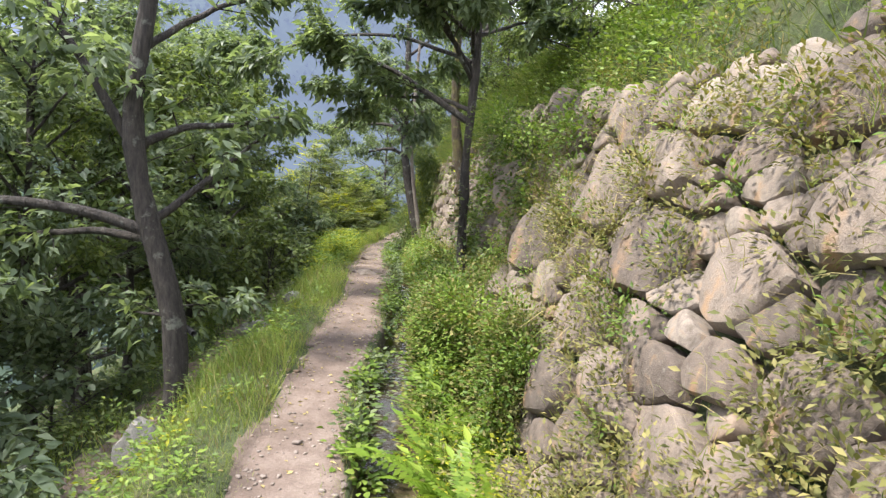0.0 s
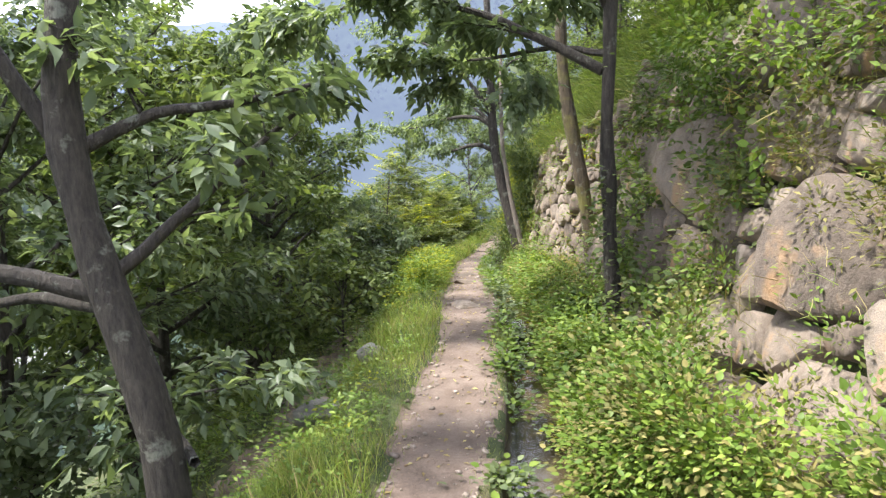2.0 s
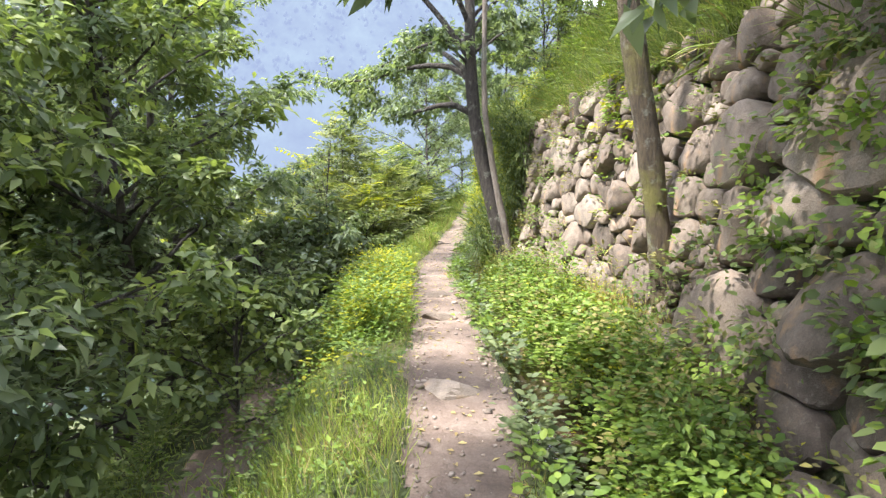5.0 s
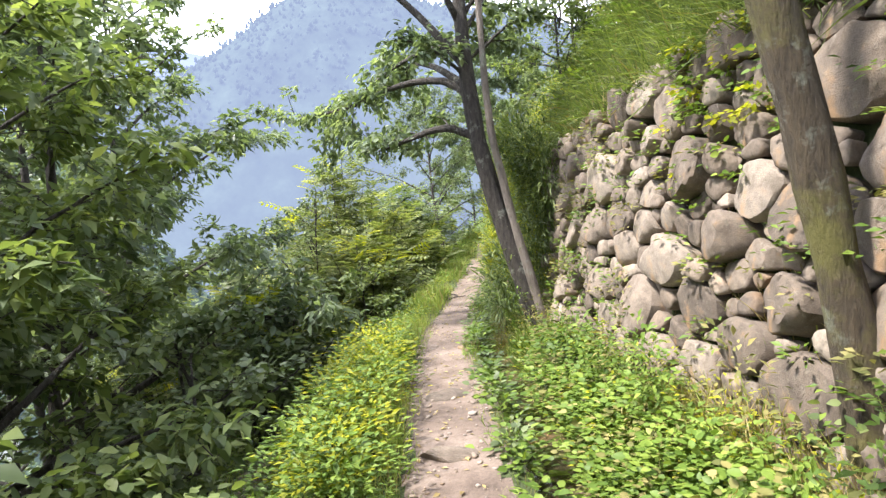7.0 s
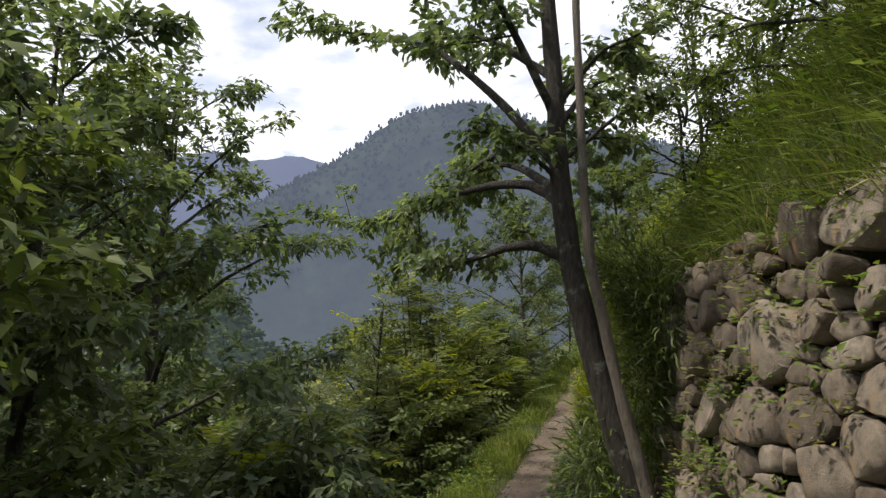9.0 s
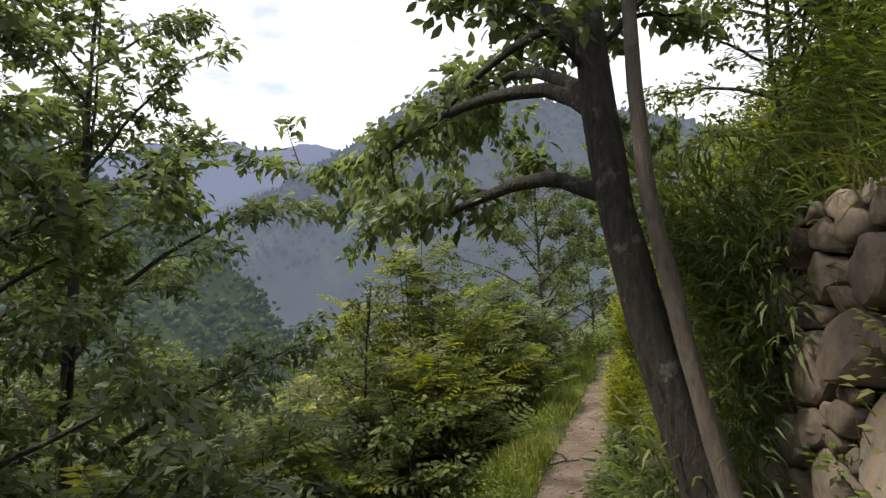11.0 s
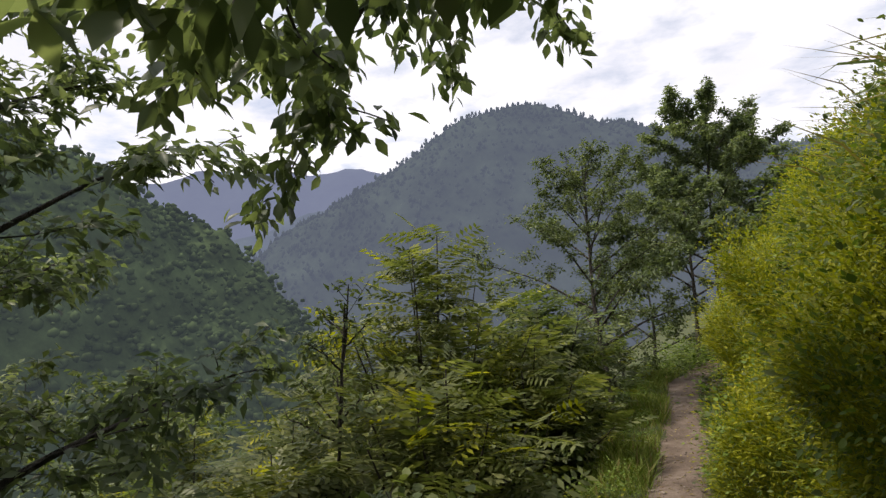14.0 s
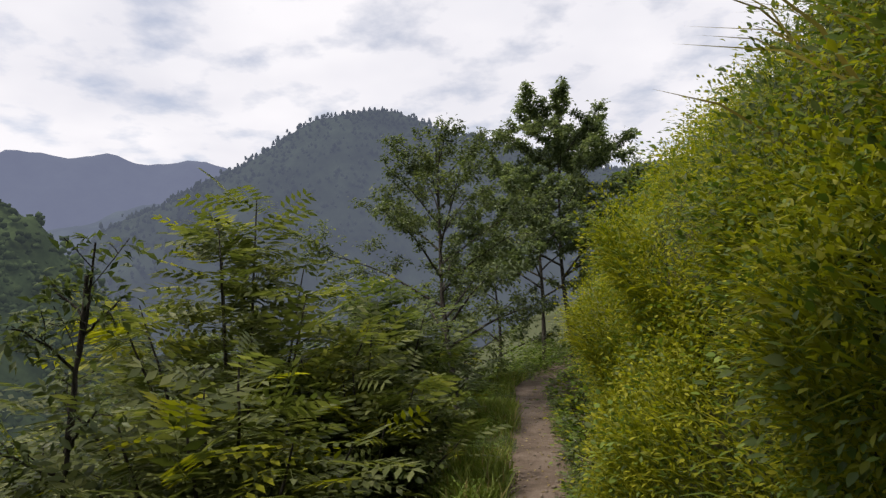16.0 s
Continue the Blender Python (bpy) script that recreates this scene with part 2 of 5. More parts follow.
def pinnate(pairs, width, taper):
    """A compound leaf: leaflets in pairs along a drooping stalk."""
    vs, fs, k = [], [], 0
    for i in range(pairs):
        f = 0.12 + 0.8 * i / (pairs - 1)
        base = np.array([0, f, -0.22 * f * f])
        size = width * (1 - taper * f) * (0.7 + 0.3 * min(1, 4 * f))
        for s in (-1, 1):
            d = unit(np.array([s * 0.9, 0.42, -0.18]))
            side = unit(np.cross(d, (0, 0, 1))) * size * 0.17
            vs += [base, base + d * size * 0.5 - side, base + d * size * 0.5 + side, base + d * size + np.array([0, 0, -.04 * size])]
            fs += [(k, k + 2, k + 3), (k, k + 3, k + 1)]
            k += 4
    vs += [(0, .9, -.18), (-.05, 1.0, -.2), (.05, 1.0, -.2), (0, 1.16, -.28)]
    fs += [(k, k + 2, k + 3), (k, k + 3, k + 1)]
    k += 4
    vs += [(-.008, 0, 0), (.008, 0, 0), (.004, .95, -.2), (-.004, .95, -.2)]
    fs += [(k, k + 1, k + 2), (k, k + 2, k + 3)]
    return np.array(vs, float), [np.array(fs)]


SUMAC = pinnate(5, 0.44, 0.25)
FROND = pinnate(15, 0.34, 0.85)
BLADE = (np.array([(-.012, 0, 0), (.012, 0, 0), (-.010, .55, .01), (.010, .55, .01), (0, 1, -.2)], float), [np.array([(0, 1, 3, 2)]), np.array([(2, 3, 4)])])
BLADE_WIDE = (BLADE[0] * np.array([2.6, 1, 1.4]), BLADE[1])
GRASS_LEAF = (BLADE[0] * np.array([5.5, 1, 1.4]), BLADE[1])


def foliage(name, pos, axis, size, shape, mats, parent=None, up=None, tumble=0.5, mat_index=None):
    """One mesh of many leaves: at pos, along axis, of length size."""
    tv, tf = shape
    n = len(pos)
    y = unit(np.asarray(axis, float))
    ref = np.tile([0., 0., 1.], (n, 1)) if up is None else np.asarray(up, float)
    ref = ref + rng.normal(0, tumble, (n, 3))
    z = unit(ref - y * (ref * y).sum(1, keepdims=True))
    x = np.cross(y, z)
    s = np.broadcast_to(np.asarray(size, float), (n,))[:, None, None]
    v = pos[:, None, :] + s * (tv[None, :, 0:1] * x[:, None] + tv[None, :, 1:2] * y[:, None] + tv[None, :, 2:3] * z[:, None])
    offs = (np.arange(n) * len(tv))[:, None, None]
    faces = [(f[None] + offs).reshape(-1, f.shape[1]) for f in tf]
    mi = None
    if mat_index is not None:
        mi = np.concatenate([np.repeat(mat_index, len(f)) for f in tf])
    me = np_mesh(name, v.reshape(-1, 3), faces, mats, True, mi)
    ob = new(name, me)
    ob.parent = parent
    return ob


def tubes(lines, sides=8):
    """Vertices and quads of tapering tubes; lines: a list of (points, radii)."""
    vs, fs, k = [], [], 0
    for pts, rad in lines:
        pts = np.asarray(pts, float)
        d = unit(np.gradient(pts, axis=0))
        ref = np.where(np.abs(d[:, 0:1]) > 0.9, [[0., 1., 0.]], [[1., 0., 0.]])
        a = unit(np.cross(d, ref))
        b = np.cross(d, a)
        t = np.linspace(0, 2 * np.pi, sides, endpoint=False)
        ring = pts[:, None] + np.asarray(rad)[:, None, None] * (np.cos(t)[None, :, None] * a[:, None] + np.sin(t)[None, :, None] * b[:, None])
        vs.append(ring.reshape(-1, 3))
        m = len(pts)
        i, j = np.meshgrid(np.arange(m - 1), np.arange(sides), indexing="ij")
        q = np.stack([i * sides + j, i * sides + (j + 1) % sides, (i + 1) * sides + (j + 1) % sides, (i + 1) * sides + j], -1).reshape(-1, 4)
        fs.append(q + k)
        k += m * sides
    return np.concatenate(vs), [np.concatenate(fs)]


def bend(points, n, wobble=0.0):
    """A smooth line through points, with n samples."""
    p = np.asarray(points, float)
    t = np.concatenate([[0], np.cumsum(np.linalg.norm(np.diff(p, axis=0), axis=1))])
    s = np.linspace(0, t[-1], n)
    q = np.stack([np.interp(s, t, p[:, i]) for i in range(3)], 1)
    for _ in range(max(1, n // 6)):
        q[1:-1] = (q[:-2] + 2 * q[1:-1] + q[2:]) / 4
    w = rng.normal(0, wobble, q.shape)
    w[0] = 0
    return q + np.cumsum(w, 0) * 0.5


# ---- the lie of the land ----
PATH_Y = [-6, 0, 3.3, 4.7, 7.1, 8.5, 10.5, 12.7, 14.7, 18, 20, 24, 28, 34, 45, 80]
PATH_X = [0.5, -0.15, -0.78, -0.90, -0.93, -0.97, -1.15, -1.37, -1.56, -1.52, -1.40, -1.15, -1.0, 0.6, 6, 26]
RISE_Y = [-6, 0, 3, 4.6, 5.8, 8.4, 9.4, 11.5, 12.4, 13.4, 15, 19, 24, 28, 34, 80]
RISE_Z = [0.05, 0.0, -0.15, -0.10, 0.0, 0.10, 0.24, 0.23, 0.17, 0.11, 0.02, -0.05, 0.1, 0.3, 0.5, 0.8]
FOOT_Y = [-8, 0, 3.9, 6, 8.5, 10.3, 11.4, 12.5, 14, 15.2, 18, 22, 26, 32, 80]
FOOT_X = [1.6, 0.95, 0.58, 0.50, 0.46, 0.46, 0.25, 0.06, -0.18, -0.25, -0.42, -0.40, 0.4, 2.0, 30]
LEAN_Y = [-8, 2, 5, 8, 10, 14, 18, 80]
LEAN_K = [0.42, 0.40, 0.37, 0.28, 0.2, 0.15, 0.15, 0.4]
SIDE_U = [-3000, -400, -200, -60, -20, -8, -4, -2.5, -2.0, -1.45, -1.05, -0.75, -0.36, -0.29, 0.29, 0.37, 0.44, 0.80, 0.88]
SIDE_Z = [-95, -90, -75, -32, -11, -4.6, -2.4, -1.05, -0.80, -0.76, -0.25, 0.0, 0.03, 0.0, 0.0, -0.02, -0.26, -0.26, 0.02]
BANK_V = [0.0, 0.4, 1.0, 3.5, 20, 100, 400, 3000]
BANK_Z = [0.0, 0.7, 1.35, 2.7, 8, 34, 110, 250]
WALL_H = 2.05


def path_x(y):
    return np.interp(y, PATH_Y, PATH_X)


def rise(y):
    return np.interp(y, RISE_Y, RISE_Z)


def foot_x(y):
    return np.interp(y, FOOT_Y, FOOT_X)


def lean(y):
    return np.interp(y, LEAN_Y, LEAN_K)


def ripple(x, y):
    return (np.sin(3.1 * x + 1.3 * y) + np.sin(1.7 * x - 2.9 * y + 1) + np.sin(7.3 * x + 5.1 * y + 2) * 0.5 + np.sin(6.1 * y - 8.7 * x) * 0.5) / 3


def land(x, y):
    """Height of the ground."""
    x, y = np.asarray(x, float), np.asarray(y, float)
    u = x - path_x(y)
    side = np.interp(u, SIDE_U, SIDE_Z)
    fu = foot_x(y) - path_x(y)
    f = np.clip((u - 0.88) / np.maximum(fu - 0.88, 0.05), 0, 1)
    side = np.where(u > 0.88, 0.02 + 0.16 * f, side)
    v = x - foot_x(y)
    up = np.clip(v / lean(y), 0, WALL_H)
    v2 = v - lean(y) * WALL_H
    up = up + np.interp(v2, BANK_V, BANK_Z)
    z = side + np.where(v > 0, up, 0)
    rough = np.where(np.abs(u) < 0.3, 0.012, np.where(u > 0.9, 0.05, 0.04)) * np.clip(1 + (np.abs(u) - 3) * 0.12, 1, 10)
    rough = np.where((u > 0.36) & (u < 0.86), 0.01, rough)
    return z + rise(y) + rough * ripple(x, y)


def ground_sheet():
    us = np.unique(np.concatenate([np.linspace(-1.2, 1.2, 97), np.linspace(-3.2, -1.2, 34), np.linspace(1.2, 4, 57), -3.2 - np.geomspace(0.12, 3000, 40), 4 + np.geomspace(0.12, 3000, 40)]))
    ys = np.unique(np.concatenate([np.linspace(-4, 30, 235), -4 - np.geomspace(0.3, 3000, 24), 30 + np.geomspace(0.3, 3000, 40)]))
    U, Y = np.meshgrid(us, ys, indexing="ij")
    X = U + path_x(np.clip(Y, -6, 80))
    Z = land(X, np.clip(Y, -6, 80))
    V = np.stack([X, Y, Z], -1).reshape(-1, 3)
    a, b = U.shape
    i, j = np.meshgrid(np.arange(a - 1), np.arange(b - 1), indexing="ij")
    F = np.stack([i * b + j, (i + 1) * b + j, (i + 1) * b + j + 1, i * b + j + 1], -1).reshape(-1, 4)
    uc = (U[:-1, :-1] + U[1:, 1:]).ravel() / 2
    yc = (Y[:-1, :-1] + Y[1:, 1:]).ravel() / 2
    jag = 0.05 * np.sin(yc * 5.3) + 0.035 * np.sin(yc * 13.7 + 1) + 0.02 * np.sin(yc * 31)
    mi = np.where(np.abs(uc + jag * 0.5) < 0.30 + 0.04 * np.sin(yc * 2.1), 1, 0)
    mi = np.where((np.abs(uc + 1.72 + jag) < 0.24) & (yc < 14), 1, mi)
    mi = np.where((uc > 0.38) & (uc < 0.79), 2, mi)
    return tagged(new("ground", np_mesh("ground", V, [F], [TURF, SOIL, BED], True, mi)), "weedy hillside with a trodden brown earth footpath", "ground", kind="structure")


ground_sheet()


def water_strip():
    ys = np.linspace(-5, 26, 200)
    us = np.linspace(0.385, 0.865, 7)
    U, Y = np.meshgrid(us, ys, indexing="ij")
    Z = rise(Y) - 0.15 + 0.004 * ripple(4 * U, 4 * Y)
    V = np.stack([U + path_x(Y), Y, Z], -1).reshape(-1, 3)
    a, b = U.shape
    i, j = np.meshgrid(np.arange(a - 1), np.arange(b - 1), indexing="ij")
    F = np.stack([i * b + j, (i + 1) * b + j, (i + 1) * b + j + 1, i * b + j + 1], -1).reshape(-1, 4)
    ob = tagged(new("water", np_mesh("water", V, [F], [WATER])), "clear shallow water in a narrow irrigation channel", "water", kind="structure")
    ob.visible_shadow = False


water_strip()


# ---- distance ----
def mountain(name, label, r0, depth, az0, az1, heights, base, mat, rough, seed, n=150, m=40):
    """A wooded ridge: heights are (bearing in degrees from +y to the right, metres)."""
    az = np.linspace(az0, az1, n)
    t = np.linspace(0, 1, m)
    A, T = np.meshgrid(az, t, indexing="ij")
    crest = np.interp(A, [h[0] for h in heights], [h[1] for h in heights])
    prof = np.where(T < 0.75, np.sin(np.clip(T / 0.75, 0, 1) * np.pi / 2) ** 1.1, 1 - (T - 0.75) * 0.8)
    R = r0 + depth * T
    X, Y = R * np.sin(np.radians(A)), R * np.cos(np.radians(A)) + 15
    wob = np.empty(A.size)
    for k, (x, y) in enumerate(zip(X.ravel(), Y.ravel())):
        wob[k] = noise.fractal(Vector((x / r0 * 6, y / r0 * 6, seed)), 0.7, 2.1, 7)
    Z = base + (crest - base) * prof + rough * wob.reshape(A.shape) * np.clip(prof * 1.3, 0.2, 1)
    V = np.stack([X, Y, Z], -1).reshape(-1, 3)
    i, j = np.meshgrid(np.arange(n - 1), np.arange(m - 1), indexing="ij")
    F = np.stack([i * m + j, (i + 1) * m + j, (i + 1) * m + j + 1, i * m + j + 1], -1).reshape(-1, 4)
    return tagged(new(name, np_mesh(name, V, [F], [mat])), label, "mountain", kind="structure"), V


# second colour: the painted haze glow, stronger on the farther ridges
FAR = hazed_mat("far ridge", (0.06, 0.075, 0.07), (0.23, 0.26, 0.38), 0.8, 0.006)
MAIN = hazed_mat("wooded mountain", (0.042, 0.056, 0.036), (0.165, 0.192, 0.262), 0.55, 0.02)
NEAR_HILL = hazed_mat("wooded valley side", (0.06, 0.085, 0.035), (0.12, 0.15, 0.17), 0.22, 0.08)
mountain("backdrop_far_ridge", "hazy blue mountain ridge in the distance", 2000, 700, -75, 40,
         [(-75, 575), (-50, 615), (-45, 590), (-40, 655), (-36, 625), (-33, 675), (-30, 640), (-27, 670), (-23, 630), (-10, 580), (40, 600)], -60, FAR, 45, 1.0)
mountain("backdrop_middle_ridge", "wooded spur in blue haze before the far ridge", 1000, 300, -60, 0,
         [(-60, 150), (-44, 150), (-38, 185), (-33, 215), (-28, 245), (-20, 270), (0, 200)], -60, hazed_mat("middle ridge", (0.055, 0.072, 0.055), (0.21, 0.245, 0.35), 0.66, 0.012), 16, 3.0)
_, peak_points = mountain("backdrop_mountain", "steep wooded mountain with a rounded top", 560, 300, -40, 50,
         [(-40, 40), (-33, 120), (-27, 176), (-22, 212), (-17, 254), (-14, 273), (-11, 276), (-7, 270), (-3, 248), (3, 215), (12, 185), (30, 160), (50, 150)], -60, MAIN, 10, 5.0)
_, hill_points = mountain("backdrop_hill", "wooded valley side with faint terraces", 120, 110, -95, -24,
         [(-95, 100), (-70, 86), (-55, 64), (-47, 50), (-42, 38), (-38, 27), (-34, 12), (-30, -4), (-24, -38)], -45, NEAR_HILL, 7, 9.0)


def far_trees(name, label, points, n, low, high, mat, seed, pointed):
    """Small rough crowns standing on a distant slope."""
    r = np.random.default_rng(seed)
    bm = bmesh.new()
    bmesh.ops.create_icosphere(bm, subdivisions=1, radius=0.5)
    bv = np.array([v.co for v in bm.verts])
    bf = np.array([[v.index for v in f.verts] for f in bm.faces])
    bm.free()
    p = points[r.integers(0, len(points), n)] + r.normal(0, 1, (n, 3)) * [high, high, 0]
    s = r.uniform(low, high, n)
    v = bv[None] * (1 + r.normal(0, 0.3, (n, 12, 1))) * s[:, None, None] * np.array([1, 1, 1.6 if pointed else 0.9])
    if pointed:
        v[:, :, :2] *= np.clip(0.9 - 0.8 * bv[None, :, 2:3], 0.1, 1.2)
    v = v + p[:, None] + np.array([0, 0, 0.25]) * s[:, None, None]
    f = (bf[None] + (np.arange(n) * 12)[:, None, None]).reshape(-1, 3)
    tagged(new(name, np_mesh(name, v.reshape(-1, 3), [f], [mat])), label, "woods", kind="stuff")


def slope_points(v, m, lo, hi):
    """Points of a ridge's surface between two shares of its depth, made denser."""
    g = v.reshape(-1, m, 3)[:, int(lo * m):int(hi * m)]
    out = []
    for a in (0.0, 0.33, 0.66):
        for c in (0.0, 0.5):
            q = g[:-1] * (1 - a) + g[1:] * a
            out.append((q[:, :-1] * (1 - c) + q[:, 1:] * c).reshape(-1, 3))
    return np.concatenate(out)


# the crowns share the slopes' materials, haze glow included
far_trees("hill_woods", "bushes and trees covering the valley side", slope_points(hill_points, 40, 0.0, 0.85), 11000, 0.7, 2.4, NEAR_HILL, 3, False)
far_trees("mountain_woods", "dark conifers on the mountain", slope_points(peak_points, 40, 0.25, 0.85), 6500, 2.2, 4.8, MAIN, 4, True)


def house():
    """Small pale house on the far valley side."""
    root = tagged(new("house"), "small pale rendered house with a grey roof across the valley", "house")
    root.location = (-91.6, 106.9, -33)
    root.rotation_euler = (0, 0, radians(35))
    m, n, l, p, out = node_mat("pale render")
    l.new(ramp_of(n, l, noise_of(n, l, 0.8, 5), [(0.3, (0.42, 0.42, 0.40)), (0.7, (0.6, 0.6, 0.57))]), p.inputs["Base Color"])
    m2, n, l, p, out = node_mat("grey roof")
    l.new(ramp_of(n, l, noise_of(n, l, 2, 5), [(0.3, (0.12, 0.12, 0.125)), (0.7, (0.22, 0.22, 0.22))]), p.inputs["Base Color"])
    m3, n, l, p, out = node_mat("dark pane")
    p.inputs["Base Color"].default_value = (0.03, 0.035, 0.04, 1)
    p.inputs["Roughness"].default_value = 0.15

    def block(name, mat, x0, x1, y0, y1, z0, z1, ridge=0.0):
        bm = bmesh.new()
        low = [bm.verts.new(c) for c in ((x0, y0, z0), (x1, y0, z0), (x1, y1, z0), (x0, y1, z0))]
        if ridge:
            top = [bm.verts.new(c) for c in ((x0, (y0 + y1) / 2, z0 + ridge), (x1, (y0 + y1) / 2, z0 + ridge))]
            for f in ((low[0], low[1], top[1], top[0]), (low[2], low[3], top[0], top[1]), (low[1], low[2], top[1]), (low[3], low[0], top[0]), (low[3], low[2], low[1], low[0])):
                bm.faces.new(f)
        else:
            top = [bm.verts.new(c) for c in ((x0, y0, z1), (x1, y0, z1), (x1, y1, z1), (x0, y1, z1))]
            bm.faces.new(top)
            bm.faces.new(low[::-1])
            for i in range(4):
                bm.faces.new((low[i], low[(i + 1) % 4], top[(i + 1) % 4], top[i]))
        me = bpy.data.meshes.new(name)
        bm.to_mesh(me)
        bm.free()
        me.materials.append(mat)
        return child(name, me, root)

    block("wall", m, -4.5, 4.5, -3, 3, -3, 6)
    block("roof", m2, -5, 5, -3.6, 3.6, 6.02, 0, 1.8)
    for x in (-3, 0, 3):
        for z in (1.2, 4.0):
            block("window", m3, x - 0.6, x + 0.6, -3.06, -3.01, z, z + 1.3)


house()


# ---- the dry stone wall ----
def boulder_mesh(seed, detail=2, mat=STONE):
    """A worn boulder about 1 across, with a few flattened faces."""
    r = np.random.default_rng(seed)
    bm = bmesh.new()
    bmesh.ops.create_icosphere(bm, subdivisions=detail, radius=0.5)
    cuts = [(unit(r.normal(0, 1, 3)), r.uniform(0.28, 0.43)) for _ in range(14)]
    off = Vector(r.uniform(-50, 50, 3))
    for v in bm.verts:
        c = np.array(v.co)
        p = np.sign(c) * np.abs(c / 0.5) ** 0.6 * 0.5
        for nrm, d in cuts:
            over = p @ nrm - d
            if over > 0:
                p = p - nrm * over * 0.97
        k = noise.fractal(Vector(p) * 2.2 + off, 0.8, 2.0, 3)
        v.co = Vector(p * (1.08 + 0.07 * k))
    me = bpy.data.meshes.new("stone")
    bm.to_mesh(me)
    bm.free()
    me.polygons.foreach_set("use_smooth", np.ones(len(me.polygons), bool))
    me.set_sharp_from_angle(angle=radians(36))
    me.materials.append(mat)
    return me


SMALL_STONES = [boulder_mesh(300 + i, 1) for i in range(8)]


def wall_face(y, h):
    return foot_x(y) + lean(y) * h


WIDE = 1.45


def stone_size(y):
    """Radius of the largest stones along the wall."""
    return float(np.interp(y, [0, 3, 6, 7, 9.3, 10.2, 15], [0.26, 0.27, 0.27, 0.35, 0.33, 0.21, 0.19]))


def wall_top(y):
    return float(np.interp(y, [0, 5, 7, 9.2, 10, 15], [2.35, 2.35, 2.5, 2.45, 2.15, 2.0]))


def stone_seeds(r):
    """Middles and radii of stones over the wall face: large ones first, small ones between them."""
    C, R = np.zeros((0, 2)), np.zeros(0)
    for share, tries in ((1.0, 70), (0.75, 260), (0.55, 700), (0.4, 1500), (0.28, 2600), (0.2, 3000)):
        for _ in range(tries):
            y = r.uniform(0.0, 15.1)
            rad = stone_size(y) * share * r.uniform(0.85, 1.1)
            h = r.uniform(-0.1, wall_top(y) - 0.8 * rad)
            c = np.array([y / WIDE, h])
            if len(C) and (np.hypot(*(C - c).T) < 0.88 * (R + rad)).any():
                continue
            C, R = np.vstack([C, c]), np.append(R, rad)
    return C, R


def stone_cell(k, C, R):
    """Outline of one stone: the part of the face nearer to it than to its neighbours."""
    c, rad = C[k], R[k]
    t = np.linspace(0, 2 * np.pi, 12, endpoint=False)
    poly = c + 1.75 * rad * np.stack([np.cos(t), np.sin(t)], 1)
    d = np.hypot(*(C - c).T)
    for b in np.argsort(d)[1:26]:
        nrm = C[b] - c
        lim = (d[b] ** 2 + rad ** 2 - R[b] ** 2) / 2
        side = (poly - c) @ nrm - lim
        out = []
        for i in range(len(poly)):
            p, q, sp, sq = poly[i - 1], poly[i], side[i - 1], side[i]
            if (sp > 0) != (sq > 0):
                out.append(p + (q - p) * sp / (sp - sq))
            if sq <= 0:
                out.append(q)
        if len(out) < 3:
            return None
        poly = np.array(out)
    poly[:, 1] = np.minimum(poly[:, 1], wall_top(c[0] * WIDE) + 0.08)
    return poly


def face_stone(poly, r, sides):
    """Vertices and faces of a rough stone with that outline: x out of the wall face, y along it, z up it."""
    for cut in (0.09, 0.2):
        nxt = np.roll(poly, -1, 0)
        poly = np.stack([poly + cut * (nxt - poly), nxt - cut * (nxt - poly)], 1).reshape(-1, 2)
    loop = np.vstack([poly, poly[:1]])
    t = np.concatenate([[0], np.cumsum(np.hypot(*np.diff(loop, axis=0).T))])
    u = np.linspace(0, t[-1], sides, endpoint=False)
    q = np.stack([np.interp(u, t, loop[:, 0]), np.interp(u, t, loop[:, 1])], 1)
    mid = q.mean(0)
    q = q - mid
    size = math.sqrt(abs(np.sum(q[:, 0] * np.roll(q[:, 1], -1) - q[:, 1] * np.roll(q[:, 0], -1))) / 2 / math.pi)
    q = q * max(0.85, 1 - 0.007 / size)
    off = Vector(r.uniform(-50, 50, 3))
    tilt = r.normal(0, 0.16, 2)
    swell = r.uniform(0.75, 1.3)
    rings = ((0.88, -0.95), (0.98, -0.3), (1.0, 0.06), (0.985, 0.17), (0.92, 0.25), (0.62, 0.31), (0.3, 0.33))
    facets = [(unit(np.array([1.0, *r.normal(0, 0.8, 2)])), r.uniform(0.62, 0.95)) for _ in range(6)]
    V = []
    for k, dep in rings:
        for y, z in q * k / size:
            p = np.array([dep * swell + (tilt @ (y, z)) * (dep > 0), y, z])
            for nrm, lim in facets:
                over = p @ nrm - lim
                if over > 0:
                    p = p - nrm * over * 0.8
            f = noise.fractal(Vector(p) * 1.7 + off, 0.8, 2.0, 4)
            V.append(p + p / max(np.linalg.norm(p), 0.2) * 0.07 * f)
    V.append(np.mean(V[-sides:], 0))
    n = len(rings)
    i, j = np.meshgrid(np.arange(n - 1), np.arange(sides), indexing="ij")
    quad = np.stack([i * sides + j, i * sides + (j + 1) % sides, (i + 1) * sides + (j + 1) % sides, (i + 1) * sides + j], -1).reshape(-1, 4)
    e = np.arange(sides)
    cap = np.stack([(n - 1) * sides + e, (n - 1) * sides + (e + 1) % sides, np.full(sides, n * sides)], -1)
    V = np.array(V) * [-1, 1, 1]
    return V, [quad, cap], mid, size


